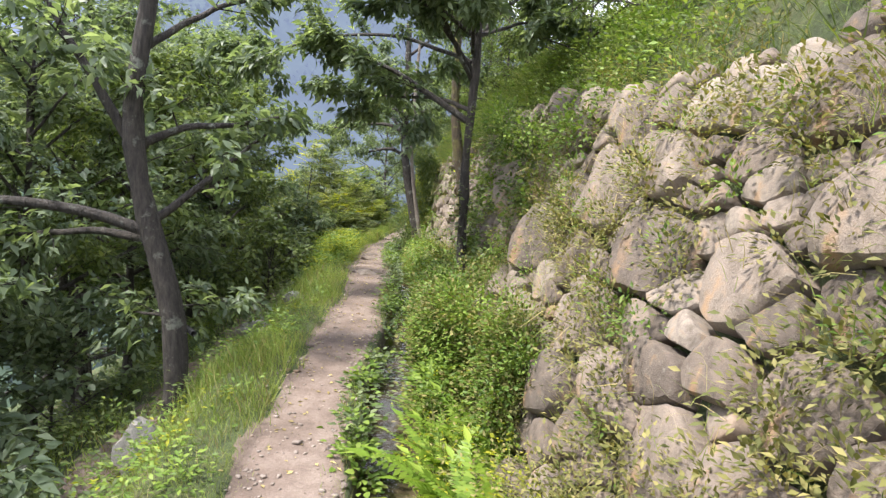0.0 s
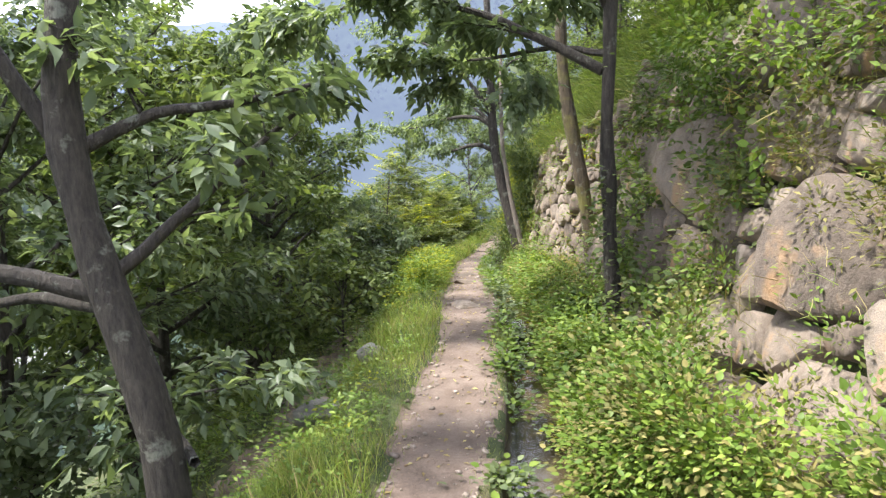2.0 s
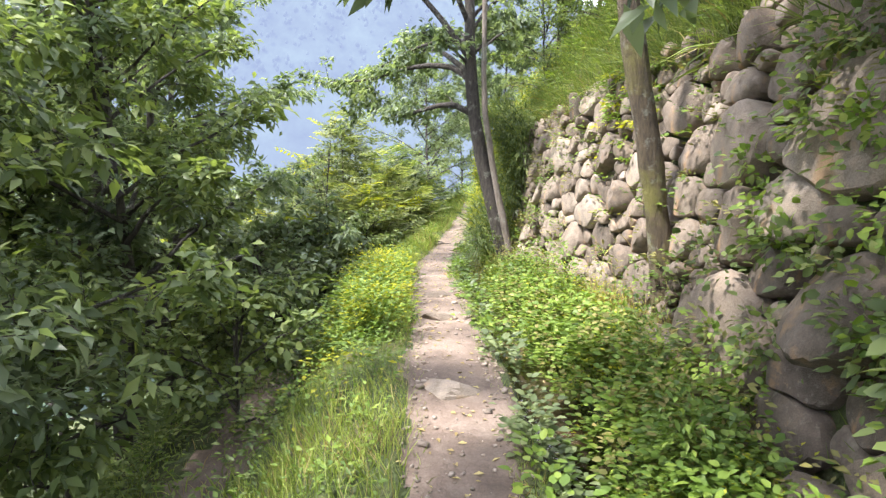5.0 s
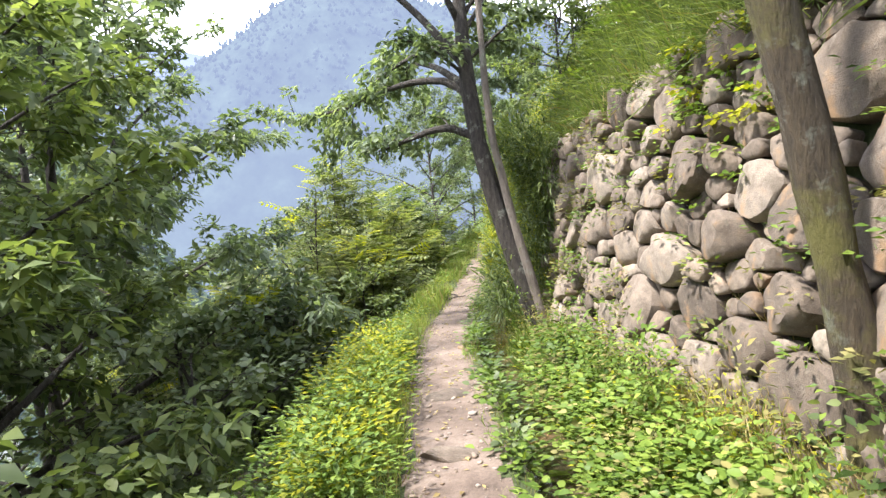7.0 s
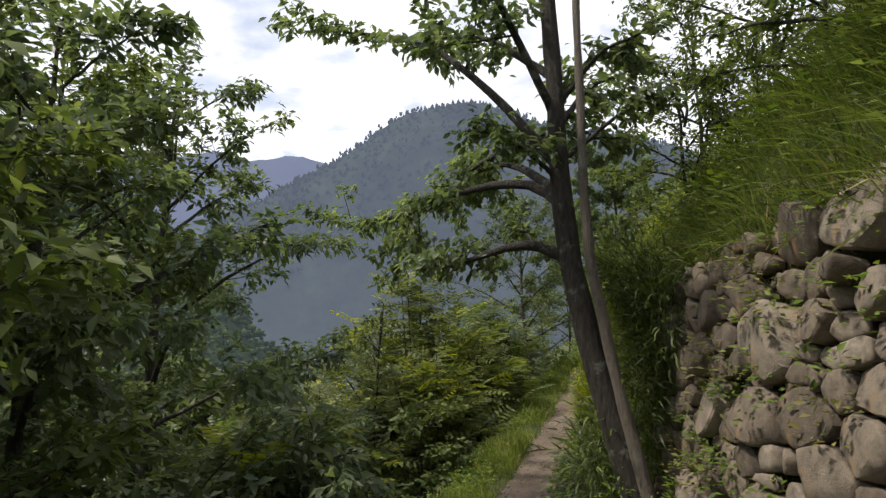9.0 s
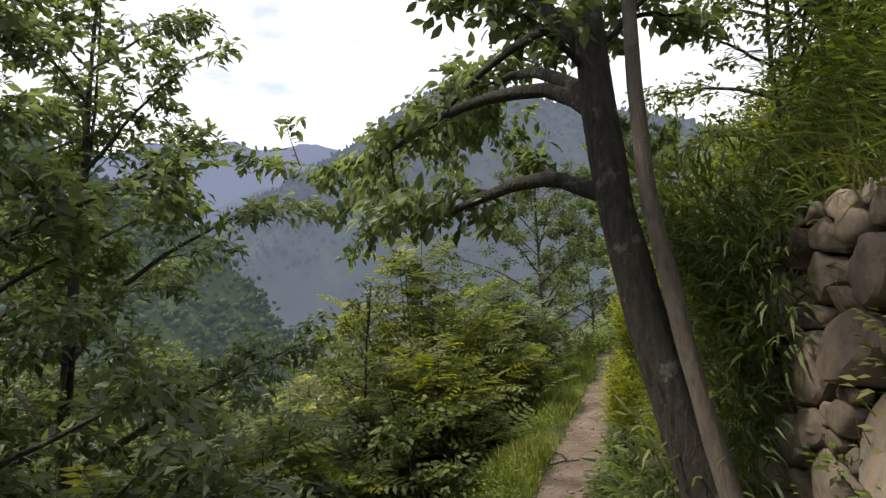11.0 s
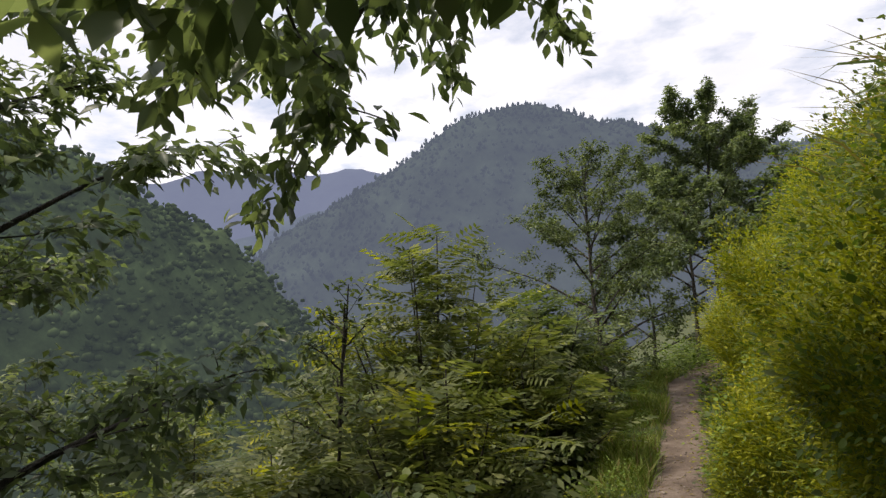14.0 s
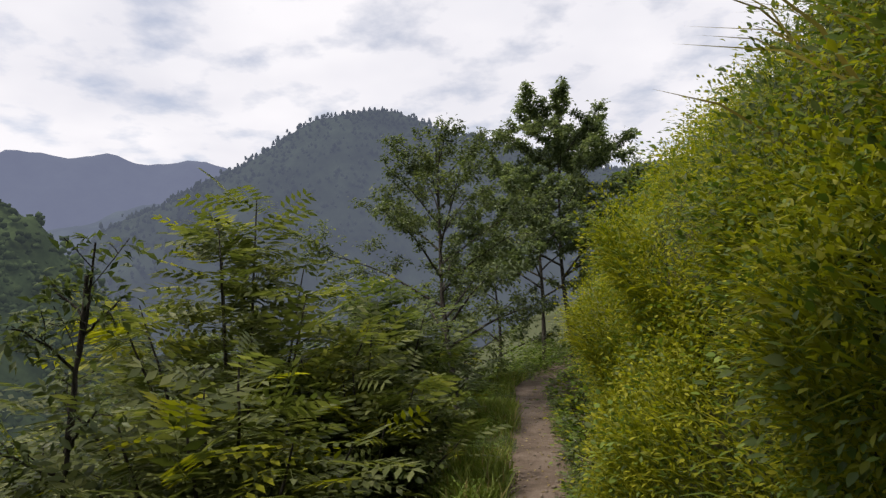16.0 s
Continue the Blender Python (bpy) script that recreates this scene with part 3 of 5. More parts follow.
def stone_wall():
    """Close-fitted boulders; the largest 300 are parts, the others one joined rest."""
    wall = tagged(new("stone_wall"), "dry stone terrace wall of rough brown field boulders", "stone wall", kind="thing")
    r = np.random.default_rng(21)
    wall.location = (float(foot_x(8.0)), 8.0, float(land(foot_x(8.0) - 0.1, 8.0)))
    inv = Matrix.Translation(wall.location).inverted()
    C, R = stone_seeds(r)
    order = np.argsort(-R)
    vs, f4, f3, k = [], [], [], 0
    for rank, i in enumerate(order):
        cell = stone_cell(i, C, R)
        if cell is None:
            continue
        V, F, mid, size = face_stone(cell * [WIDE, 1], r, 26 if rank < 300 else 16)
        y, h = mid
        place = Vector((float(wall_face(y, h)) - 0.10 + r.normal(0, 0.025), y, float(rise(y)) + 0.15 + h))
        turn = Euler((0, math.atan(float(lean(y))), math.atan2(float(foot_x(y - 0.3) - foot_x(y + 0.3)), 0.6)))
        m = Matrix.LocRotScale(place, turn, (size * 1.0, size, size))
        if rank < 300:
            me = np_mesh("stone", V, F, [STONE])
            me.set_sharp_from_angle(angle=radians(34))
            ob = new("stone", me)
            ob.parent = wall
            ob.matrix_parent_inverse = inv
            ob.matrix_basis = m
        else:
            a = np.array(m)
            vs.append(V @ a[:3, :3].T + a[:3, 3])
            f4.append(F[0] + k)
            f3.append(F[1] + k)
            k += len(V)
    rest = child("rubble", np_mesh("rubble", np.concatenate(vs), [np.concatenate(f4), np.concatenate(f3)], [STONE_REST]), wall, "smaller stones of the wall")
    rest.matrix_parent_inverse = inv
    tagged(rest, kind="stuff")


stone_wall()


def rock(label, x, y, sx, sy, sz, sink=0.3, turn=0, mat=None, seed=5, name="boulder"):
    me = boulder_mesh(seed, 3, mat or PALE_STONE)
    ob = tagged(new(name, me), label, "boulder")
    ob.matrix_basis = Matrix.LocRotScale((x, y, float(land(x, y)) + sz * (0.5 - sink)), Euler((0.1, 0.15, turn)), (sx, sy, sz))
    return ob


rock("pale grey boulder at the edge of the lower track", -2.25, 4.75, 0.42, 0.34, 0.42, 0.2, 0.4, seed=61)
rock("grey slab half sunk in the grassy verge", -1.95, 6.9, 0.5, 0.4, 0.22, 0.3, 0.9, seed=62)
rock("pale boulder beside the grassy verge", -1.85, 8.1, 0.42, 0.36, 0.26, 0.3, 0.2, seed=63)
rock("tall weathered slab leaning at the foot of the wall", 0.6, 4.3, 0.4, 0.5, 0.7, 0.3, 0.5, STONE, 73)
rock("rounded grey boulder among weeds at the wall foot", 0.42, 5.4, 0.36, 0.42, 0.4, 0.2, 1.1, seed=65)
rock("broad flat boulder low on the bank", 0.95, 2.7, 0.7, 0.6, 0.34, 0.45, 0.3, STONE, 72)
rock("flat stone at the edge of the footpath", -0.98, 20.2, 0.34, 0.3, 0.2, 0.3, 0.4, seed=67)
rock("dark boulder where the footpath bends", -0.4, 27.5, 0.9, 0.7, 0.6, 0.3, 0.4, STONE, 68)
for k, (y, s) in enumerate([(16.6, 0.5), (17.2, 0.6), (17.9, 0.45), (18.3, 0.55), (16.9, 0.4)]):
    rock("brown boulder half hidden under the creepers", float(foot_x(y)) - 0.08, y, s * 0.8, s, s * 0.8, 0.2, 0.5 * k, STONE, 90 + k)
rock("grey stone set across the footpath as a step", -1.2, 11.3, 0.5, 0.22, 0.16, 0.62, 0.05, STONE, 69)
rock("worn stone step across the footpath", -1.05, 9.4, 0.46, 0.24, 0.16, 0.62, -0.1, STONE, 70)
rock("worn stone step higher on the footpath", -1.32, 12.6, 0.48, 0.24, 0.16, 0.62, 0.12, STONE, 71)


def path_pebbles():
    r = np.random.default_rng(5)
    n = 3800
    y = r.uniform(0.5, 27, n)
    u = np.where(r.random(n) < 0.6, r.choice([-1, 1], n) * r.normal(0.26, 0.06, n), r.uniform(-0.3, 0.3, n))
    x = path_x(y) + u
    z = land(x, y)
    size = np.clip(r.lognormal(-4.1, 0.55, n), 0.007, 0.07)
    vs, fs, k = [], [], 0
    base = [np.array([v.co for v in m.vertices]) for m in SMALL_STONES]
    tri = [np.array([p.vertices for p in m.polygons]) for m in SMALL_STONES]
    for i in range(n):
        j = r.integers(8)
        q = np.array(Euler((0, 0, r.uniform(0, 6.3))).to_matrix())
        p = (base[j] * size[i] * np.array([1.3, 1, 0.5])) @ q.T
        vs.append(p + [x[i], y[i], z[i] + size[i] * 0.12])
        fs.append(tri[j] + k)
        k += len(p)
    m = stone_mat("path pebble", [(0.0, (0.15, 0.118, 0.095)), (1.0, (0.30, 0.25, 0.21))], 0.2, True)
    tagged(new("pebbles", np_mesh("pebbles", np.concatenate(vs), [np.concatenate(fs)], [m])), "loose pale pebbles scattered on the earth footpath", "pebbles", kind="stuff")


path_pebbles()


# ---- trees ----
def branch_out(points, radius, r, depth, twigs, spread=0.8, sides=True):
    """Twigs off a limb: a list of (points, radii), thinner with each level."""
    out = []
    pts = np.asarray(points)
    total = np.linalg.norm(np.diff(pts, axis=0), axis=1).sum()
    for i in range(twigs):
        f = 0.25 + 0.75 * (i + r.random()) / twigs
        k = f * (len(pts) - 1)
        a = pts[min(int(k), len(pts) - 2)]
        b = pts[min(int(k), len(pts) - 2) + 1]
        start = a + (b - a) * (k - int(k)) if int(k) < len(pts) - 1 else pts[-1]
        d = unit(b - a) + r.normal(0, spread, 3) * np.array([1, 1, 0.55])
        d = unit(d + np.array([0, 0, 0.1]))
        length = total * r.uniform(0.28, 0.5) * (1.1 - 0.5 * f)
        end = start + d * length
        mid = (start + end) / 2 + r.normal(0, 0.06, 3) * length
        q = bend([start, mid, end + [0, 0, -0.08 * length]], 4, 0.015 * length)
        rad = np.linspace(radius * 0.5 * (1.1 - 0.6 * f), radius * 0.12, 4)
        out.append((q, np.maximum(rad, 0.004)))
        if depth > 1:
            out += branch_out(q, radius * 0.5, r, depth - 1, max(3, twigs - 2), spread)
    return out


def dress(lines, r, per_metre, droop=0.35, jitter=0.05):
    """Leaf places along twigs: positions and axes."""
    P, A = [], []
    for pts, rad in lines:
        seg = np.linalg.norm(np.diff(pts, axis=0), axis=1)
        n = r.poisson(per_metre * seg.sum())
        if n == 0:
            continue
        f = r.uniform(0.2, 1.0, n) ** 0.6 * (len(pts) - 1)
        i = np.minimum(f.astype(int), len(pts) - 2)
        p = pts[i] + (pts[i + 1] - pts[i]) * (f - i)[:, None]
        d = unit(pts[i + 1] - pts[i])
        a = unit(d * 0.6 + r.normal(0, 0.75, (n, 3)) * [1, 1, 0.5] + [0, 0, -droop])
        P.append(p + r.normal(0, jitter, (n, 3)))
        A.append(a)
    return np.concatenate(P), np.concatenate(A)


def tree(label, base, trunks, limbs, leaf_size, per_metre, shape, leaf, bark, seed, depth=2, twigs=6, droop=0.35, name="tree", extra=None, group=""):
    """trunks, limbs: lists of (points, thick radius, thin radius) in the world."""
    r = np.random.default_rng(seed)
    root = tagged(new(name), label, "tree", group)
    root.location = base
    inv = Matrix.Translation(base).inverted()
    fine = []
    for i, (pts, r0, r1) in enumerate(trunks):
        q = bend(pts, 22, 0.011)
        rad = np.linspace(r0, r1, 22) * (1 + 0.08 * r.normal(0, 1, 22))
        rad[0] *= 1.35
        rad[1] *= 1.12
        v, f = tubes([(q, rad)], 14)
        child("trunk", np_mesh("trunk", v, f, [bark if i == 0 or extra is None else extra]), root).matrix_parent_inverse = inv
    for pts, r0, r1 in limbs:
        q = bend(pts, 14, 0.012)
        rad = np.linspace(r0, r1, 14)
        v, f = tubes([(q, rad)], 8 if r0 > 0.03 else 5)
        child("limb", np_mesh("limb", v, f, [bark]), root).matrix_parent_inverse = inv
        fine += branch_out(q, r0 * 0.6, r, depth, twigs)
        fine.append((q[7:], rad[7:]))
    v, f = tubes([q for i, q in enumerate(fine) if len(q[0]) > 4 or i % 2 == 0], 3)
    tw = child("twigwork", np_mesh("twigwork", v, f, [bark]), root, "thin leafy twigs")
    tw.matrix_parent_inverse = inv
    tagged(tw, kind="stuff")
    p, a = dress(fine, r, per_metre, droop)
    ob = foliage("crown", p, a, r.uniform(0.6, 1.15, len(p)) * leaf_size, shape, [leaf], root)
    ob.matrix_parent_inverse = inv
    return root


def wild_tree(label, x, y, height, spread, seed, leaf, bark, leaf_size=0.09, per_metre=34, shape=LEAF_TWO, low=0.25, group="", twigs=6, tilt=(0, 0), limbs_n=9, thick=0.02):
    """A free-standing tree with limbs all round its trunk."""
    r = np.random.default_rng(seed)
    z = float(land(x, y)) - 0.05
    top = np.array([x + tilt[0], y + tilt[1], z + height])
    b = np.array([x, y, z])
    tr = [b, b + (top - b) * 0.4 + r.normal(0, 0.06, 3) * height * 0.4, top]
    limbs = []
    for i in range(limbs_n):
        f = low + (0.97 - low) * (i + 0.5) / limbs_n
        s = bend(tr, 22)[int(f * 21)]
        ang = i * 2.4 + r.uniform(-0.4, 0.4)
        ln = spread * (0.55 + 0.6 * math.sin(math.pi * min(1, 0.25 + 0.75 * f))) * r.uniform(0.8, 1.15) * (1.15 - 0.5 * f)
        d = np.array([math.cos(ang), math.sin(ang), 0.15 + 0.75 * f])
        e = s + d * ln
        limbs.append(([s, (s + e) / 2 + [0, 0, 0.06 * ln], e], height * thick * 0.5 * (1.1 - f) + 0.008, 0.006))
    limbs.append(([bend(tr, 22)[14], bend(tr, 22)[18] + r.normal(0, 0.05, 3), top + [0.05, 0.03, 0.15]], 0.012 + 0.002 * height, 0.006))
    return tree(label, tuple(b), [(tr, height * thick, 0.012)], limbs, leaf_size, per_metre, shape, leaf, bark, seed, 2, twigs, group=group)


# tree on the slope below the verge, forking at eye height
tree("grey-barked forked tree with drooping dark leaves on the slope", (-2.18, 5.3, -1.15),
     [([(-2.27, 5.3, -1.2), (-2.2, 5.3, -0.2), (-2.25, 5.3, 0.6), (-2.50, 5.3, 1.15), (-2.63, 5.3, 1.8), (-2.63, 5.3, 2.4), (-2.46, 5.35, 3.2), (-2.4, 5.4, 5.2)], 0.115, 0.042)],
     [([(-2.40, 5.3, 1.05), (-2.98, 5.1, 1.25), (-3.68, 4.9, 1.3), (-4.98, 4.8, 1.2)], 0.055, 0.015),
      ([(-2.44, 5.3, 1.0), (-3.08, 5.5, 1.05), (-4.18, 5.8, 0.9)], 0.045, 0.012),
      ([(-2.48, 5.3, 1.15), (-2.18, 5.5, 1.45), (-1.88, 5.7, 1.75), (-1.68, 5.9, 2.0)], 0.04, 0.012),
      ([(-2.63, 5.3, 1.75), (-2.88, 5.2, 2.2), (-3.18, 5.1, 2.7), (-3.58, 5.0, 3.4)], 0.05, 0.012),
      ([(-2.62, 5.3, 1.78), (-2.28, 5.5, 2.0), (-1.88, 5.7, 2.05), (-1.48, 6.1, 2.2)], 0.04, 0.01),
      ([(-2.60, 5.35, 2.6), (-2.18, 5.8, 3.1), (-1.68, 6.4, 3.4)], 0.035, 0.01),
      ([(-2.58, 5.35, 3.0), (-3.08, 5.9, 3.4), (-3.68, 6.5, 3.6)], 0.035, 0.01),
      ([(-2.08, 5.3, 0.2), (-2.58, 5.9, 0.2), (-3.28, 6.4, 0.1)], 0.03, 0.008)],
     0.15, 42, LEAF_CURL, LEAF_DARK, BARK, 31, 2, 6, 0.5)

# slim dark tree against the wall
tree("slim dark-barked tree growing at the foot of the wall", (0.28, 7.4, 0.15),
     [([(0.3, 7.4, 0.1), (0.27, 7.4, 1.0), (0.22, 7.4, 2.0), (0.26, 7.4, 2.7), (0.2, 7.45, 5.2)], 0.062, 0.04)],
     [([(0.22, 7.4, 2.42), (-0.2, 7.5, 2.72), (-0.8, 7.8, 3.1), (-1.7, 8.3, 3.5)], 0.045, 0.01),
      ([(0.24, 7.4, 2.55), (-0.1, 8.0, 2.75), (-0.7, 8.6, 2.8), (-1.5, 9.0, 2.9)], 0.03, 0.008),
      ([(0.24, 7.42, 3.0), (-0.3, 7.0, 3.6), (-1.0, 6.8, 3.9)], 0.035, 0.01),
      ([(0.22, 7.42, 3.3), (0.6, 7.9, 3.9), (1.1, 8.3, 4.3)], 0.035, 0.01),
      ([(0.22, 7.42, 3.6), (-0.2, 8.2, 4.2), (-0.9, 9.0, 4.5)], 0.03, 0.01),
      ([(0.23, 7.42, 3.1), (-0.7, 7.9, 3.5), (-1.8, 8.5, 3.55), (-2.8, 9.0, 3.3)], 0.03, 0.008),
      ([(0.22, 7.42, 3.8), (-0.9, 7.2, 4.5), (-2.0, 7.2, 4.8)], 0.03, 0.008),
      ([(0.22, 7.42, 3.9), (0.1, 6.6, 4.6), (0.2, 5.8, 5.0)], 0.03, 0.008),
      ([(0.22, 7.42, 4.2), (0.8, 7.0, 4.9), (1.5, 6.7, 5.3)], 0.03, 0.008),
      ([(0.22, 7.42, 4.4), (-0.3, 7.8, 5.3), (-1.0, 8.4, 5.8)], 0.03, 0.008),
      ([(0.24, 7.4, 2.9), (-0.2, 6.6, 3.5), (-0.5, 5.6, 3.7)], 0.03, 0.008),
      ([(0.24, 7.4, 3.2), (0.2, 6.3, 3.8), (0.1, 5.3, 3.9)], 0.03, 0.008),
      ([(0.22, 7.4, 3.4), (-0.7, 6.7, 3.9), (-1.2, 6.0, 4.0)], 0.03, 0.008),
      ([(0.26, 7.4, 3.4), (0.9, 8.2, 3.8), (1.5, 9.0, 4.0)], 0.03, 0.008)],
     0.15, 100, LEAF_CURL, LEAF_DARK, BARK, 32, 2, 7, 0.4)

# mossy tree
tree("tall bare trunk with brown bark and green moss", (0.31, 10.26, 0.3),
     [([(0.46, 10.2, 0.2), (0.42, 10.26, 0.9), (0.3, 10.26, 1.6), (0.18, 10.3, 2.5), (0.12, 10.3, 3.2), (0.08, 10.3, 6.0)], 0.095, 0.05)],
     [([(-0.05, 10.3, 4.4), (-0.6, 10.6, 4.9), (-1.2, 10.9, 5.2)], 0.04, 0.01),
      ([(-0.06, 10.3, 4.6), (0.5, 10.6, 5.1), (0.9, 10.9, 5.6)], 0.04, 0.01),
      ([(-0.08, 10.3, 4.9), (-0.3, 9.6, 5.5), (-0.5, 9.1, 5.9)], 0.04, 0.01),
      ([(0.1, 10.3, 4.3), (0.7, 9.6, 4.9), (1.2, 8.9, 5.3)], 0.04, 0.01),
      ([(0.1, 10.3, 4.5), (-0.6, 9.4, 5.1), (-1.3, 8.7, 5.4)], 0.04, 0.01)],
     0.13, 75, LEAF_CURL, LEAF_DARK, MOSSY_BARK, 33, 2, 5, 0.4)

# leaning tree over the path, with a pale second stem
tree("leaning tree with broad drooping leaves and a pale second stem", (-0.5, 14.55, 0.15),
     [([(-0.42, 14.5, 0.0), (-0.6, 14.55, 0.8), (-0.8, 14.62, 1.6), (-0.93, 14.66, 2.3), (-1.0, 14.7, 2.9), (-0.98, 14.75, 3.6), (-1.05, 14.8, 5.4)], 0.115, 0.06),
      ([(-0.36, 14.38, 0.0), (-0.52, 14.42, 0.8), (-0.70, 14.48, 1.6), (-0.80, 14.5, 2.3), (-0.82, 14.55, 3.4), (-0.75, 14.6, 5.0)], 0.05, 0.03)],
     [([(-0.93, 14.66, 2.3), (-1.25, 14.7, 2.5), (-1.6, 14.8, 2.45), (-2.1, 15.1, 2.35)], 0.055, 0.012),
      ([(-0.97, 14.7, 2.75), (-1.2, 14.9, 3.05), (-1.8, 15.2, 3.1), (-2.5, 15.7, 2.95), (-3.3, 16.2, 3.0)], 0.05, 0.01),
      ([(-1.0, 14.7, 2.85), (-1.3, 15.1, 3.2), (-1.7, 16.0, 3.5), (-2.0, 17.0, 3.45)], 0.045, 0.01),
      ([(-1.0, 14.72, 3.1), (-1.5, 14.8, 3.8), (-2.2, 15.0, 4.5), (-3.2, 15.4, 4.9)], 0.05, 0.01),
      ([(-0.98, 14.75, 3.3), (-1.3, 15.1, 3.45), (-1.8, 15.8, 3.45), (-2.45, 16.7, 3.35), (-3.1, 17.2, 3.1)], 0.035, 0.008),
      ([(-1.0, 14.75, 3.4), (-0.7, 15.2, 3.9), (-0.3, 15.7, 4.2)], 0.035, 0.01),
      ([(-1.0, 14.75, 3.5), (-1.4, 14.1, 4.4), (-2.0, 13.5, 5.0)], 0.04, 0.01),
      ([(-1.02, 14.78, 3.9), (-1.6, 15.2, 4.5), (-2.3, 15.7, 4.8)], 0.04, 0.01),
      ([(-0.99, 14.75, 3.1), (-0.75, 14.95, 3.35), (-0.4, 15.15, 3.4)], 0.025, 0.008),
      ([(-0.98, 14.7, 2.95), (-1.25, 14.45, 3.25), (-1.6, 14.25, 3.4)], 0.025, 0.008),
      ([(-0.98, 14.75, 3.25), (-1.1, 15.3, 3.55), (-1.25, 15.9, 3.7)], 0.025, 0.008),
      ([(-1.0, 14.75, 3.6), (-0.6, 14.6, 4.0), (-0.2, 14.5, 4.1)], 0.03, 0.008),
      ([(-1.04, 14.79, 4.6), (-0.4, 14.6, 5.1), (0.4, 14.9, 5.4)], 0.035, 0.01),
      ([(-0.8, 14.55, 3.2), (-0.5, 14.4, 3.4), (-0.2, 14.2, 3.45)], 0.02, 0.008)],
     0.112, 76, LEAF_FINE, LEAF_DARK, BARK, 34, 2, 6, 0.5, extra=PALE_BARK)

# slender trees ahead where the path bends
wild_tree("slender open tree with thin grey-green crown", -2.3, 26.5, 5.1, 2.0, 35, LEAF_GREY, BARK, 0.085, 68, LEAF_TWO, 0.28, twigs=8, tilt=(-0.2, 0.1), limbs_n=19, thick=0.011)
wild_tree("tall dark-leaved tree behind the bend", 0.55, 33.5, 6.9, 2.7, 36, LEAF_DARK, BARK, 0.12, 130, LEAF_TWO, 0.28, twigs=9, limbs_n=24, thick=0.011)
wild_tree("young dark-leaved tree behind the bend", -0.5, 31.0, 4.6, 1.4, 37, LEAF_DARK, BARK, 0.13, 80, LEAF_TWO, 0.4, twigs=7, limbs_n=14, thick=0.013)
wild_tree("small grey-green tree beyond the bend", -1.6, 34.0, 4.2, 1.3, 38, LEAF_GREY, BARK, 0.15, 55, LEAF_TWO, 0.2, twigs=5, limbs_n=8, thick=0.013)
wild_tree("leafy tree on the bank above the bend", 3.0, 36.0, 5.5, 2.0, 39, LEAF_GREY, BARK, 0.18, 55, LEAF_TWO, 0.2, twigs=6, limbs_n=9, thick=0.015)
for k, (x, y, h, s, leaf, size) in enumerate([
        (-4.3, 8.6, 4.8, 1.5, LEAF_MID, 0.11), (-4.6, 7.0, 5.2, 1.9, LEAF_DARK, 0.11), (-5.6, 9.8, 6.8, 2.1, LEAF_DARK, 0.10), (-4.9, 12.2, 5.6, 1.7, LEAF_DARK, 0.10),
        (-6.4, 15.2, 7.8, 2.2, LEAF_MID, 0.11), (-7.6, 12.8, 8.6, 2.4, LEAF_DARK, 0.12), (-8.6, 17.5, 7.6, 2.3, LEAF_GREY, 0.12), (-5.3, 5.0, 5.0, 1.8, LEAF_DARK, 0.12),
        (-7.0, 7.0, 7.8, 2.4, LEAF_DARK, 0.13), (-9.5, 10.0, 9.5, 2.8, LEAF_GREY, 0.14), (-5.0, 2.6, 5.0, 1.9, LEAF_DARK, 0.12), (-5.0, 13.7, 6.3, 1.9, LEAF_DARK, 0.12), (-6.2, 16.9, 8.2, 2.1, LEAF_DARK, 0.12), (-4.3, 11.2, 4.8, 1.5, LEAF_MID, 0.11)]):
    wild_tree(["dense dark-leaved tree on the slope below the path", "leafy green tree on the slope below the path", "greyish-leaved tree on the slope below the path"][[LEAF_DARK, LEAF_MID, LEAF_GREY].index(leaf)],
              x, y, h, s, 50 + k, leaf, BARK, size * 1.25, 40, LEAF_CURL, 0.28, "trees on the slope", 8, limbs_n=18, thick=0.015)


wild_tree("thin young sapling with sparse drooping leaves", -4.2, 19.2, 3.4, 0.55, 41, LEAF_GREY, BARK, 0.10, 42, LEAF_CURL, 0.35, twigs=5, tilt=(0.1, 0.1), limbs_n=10, thick=0.006)


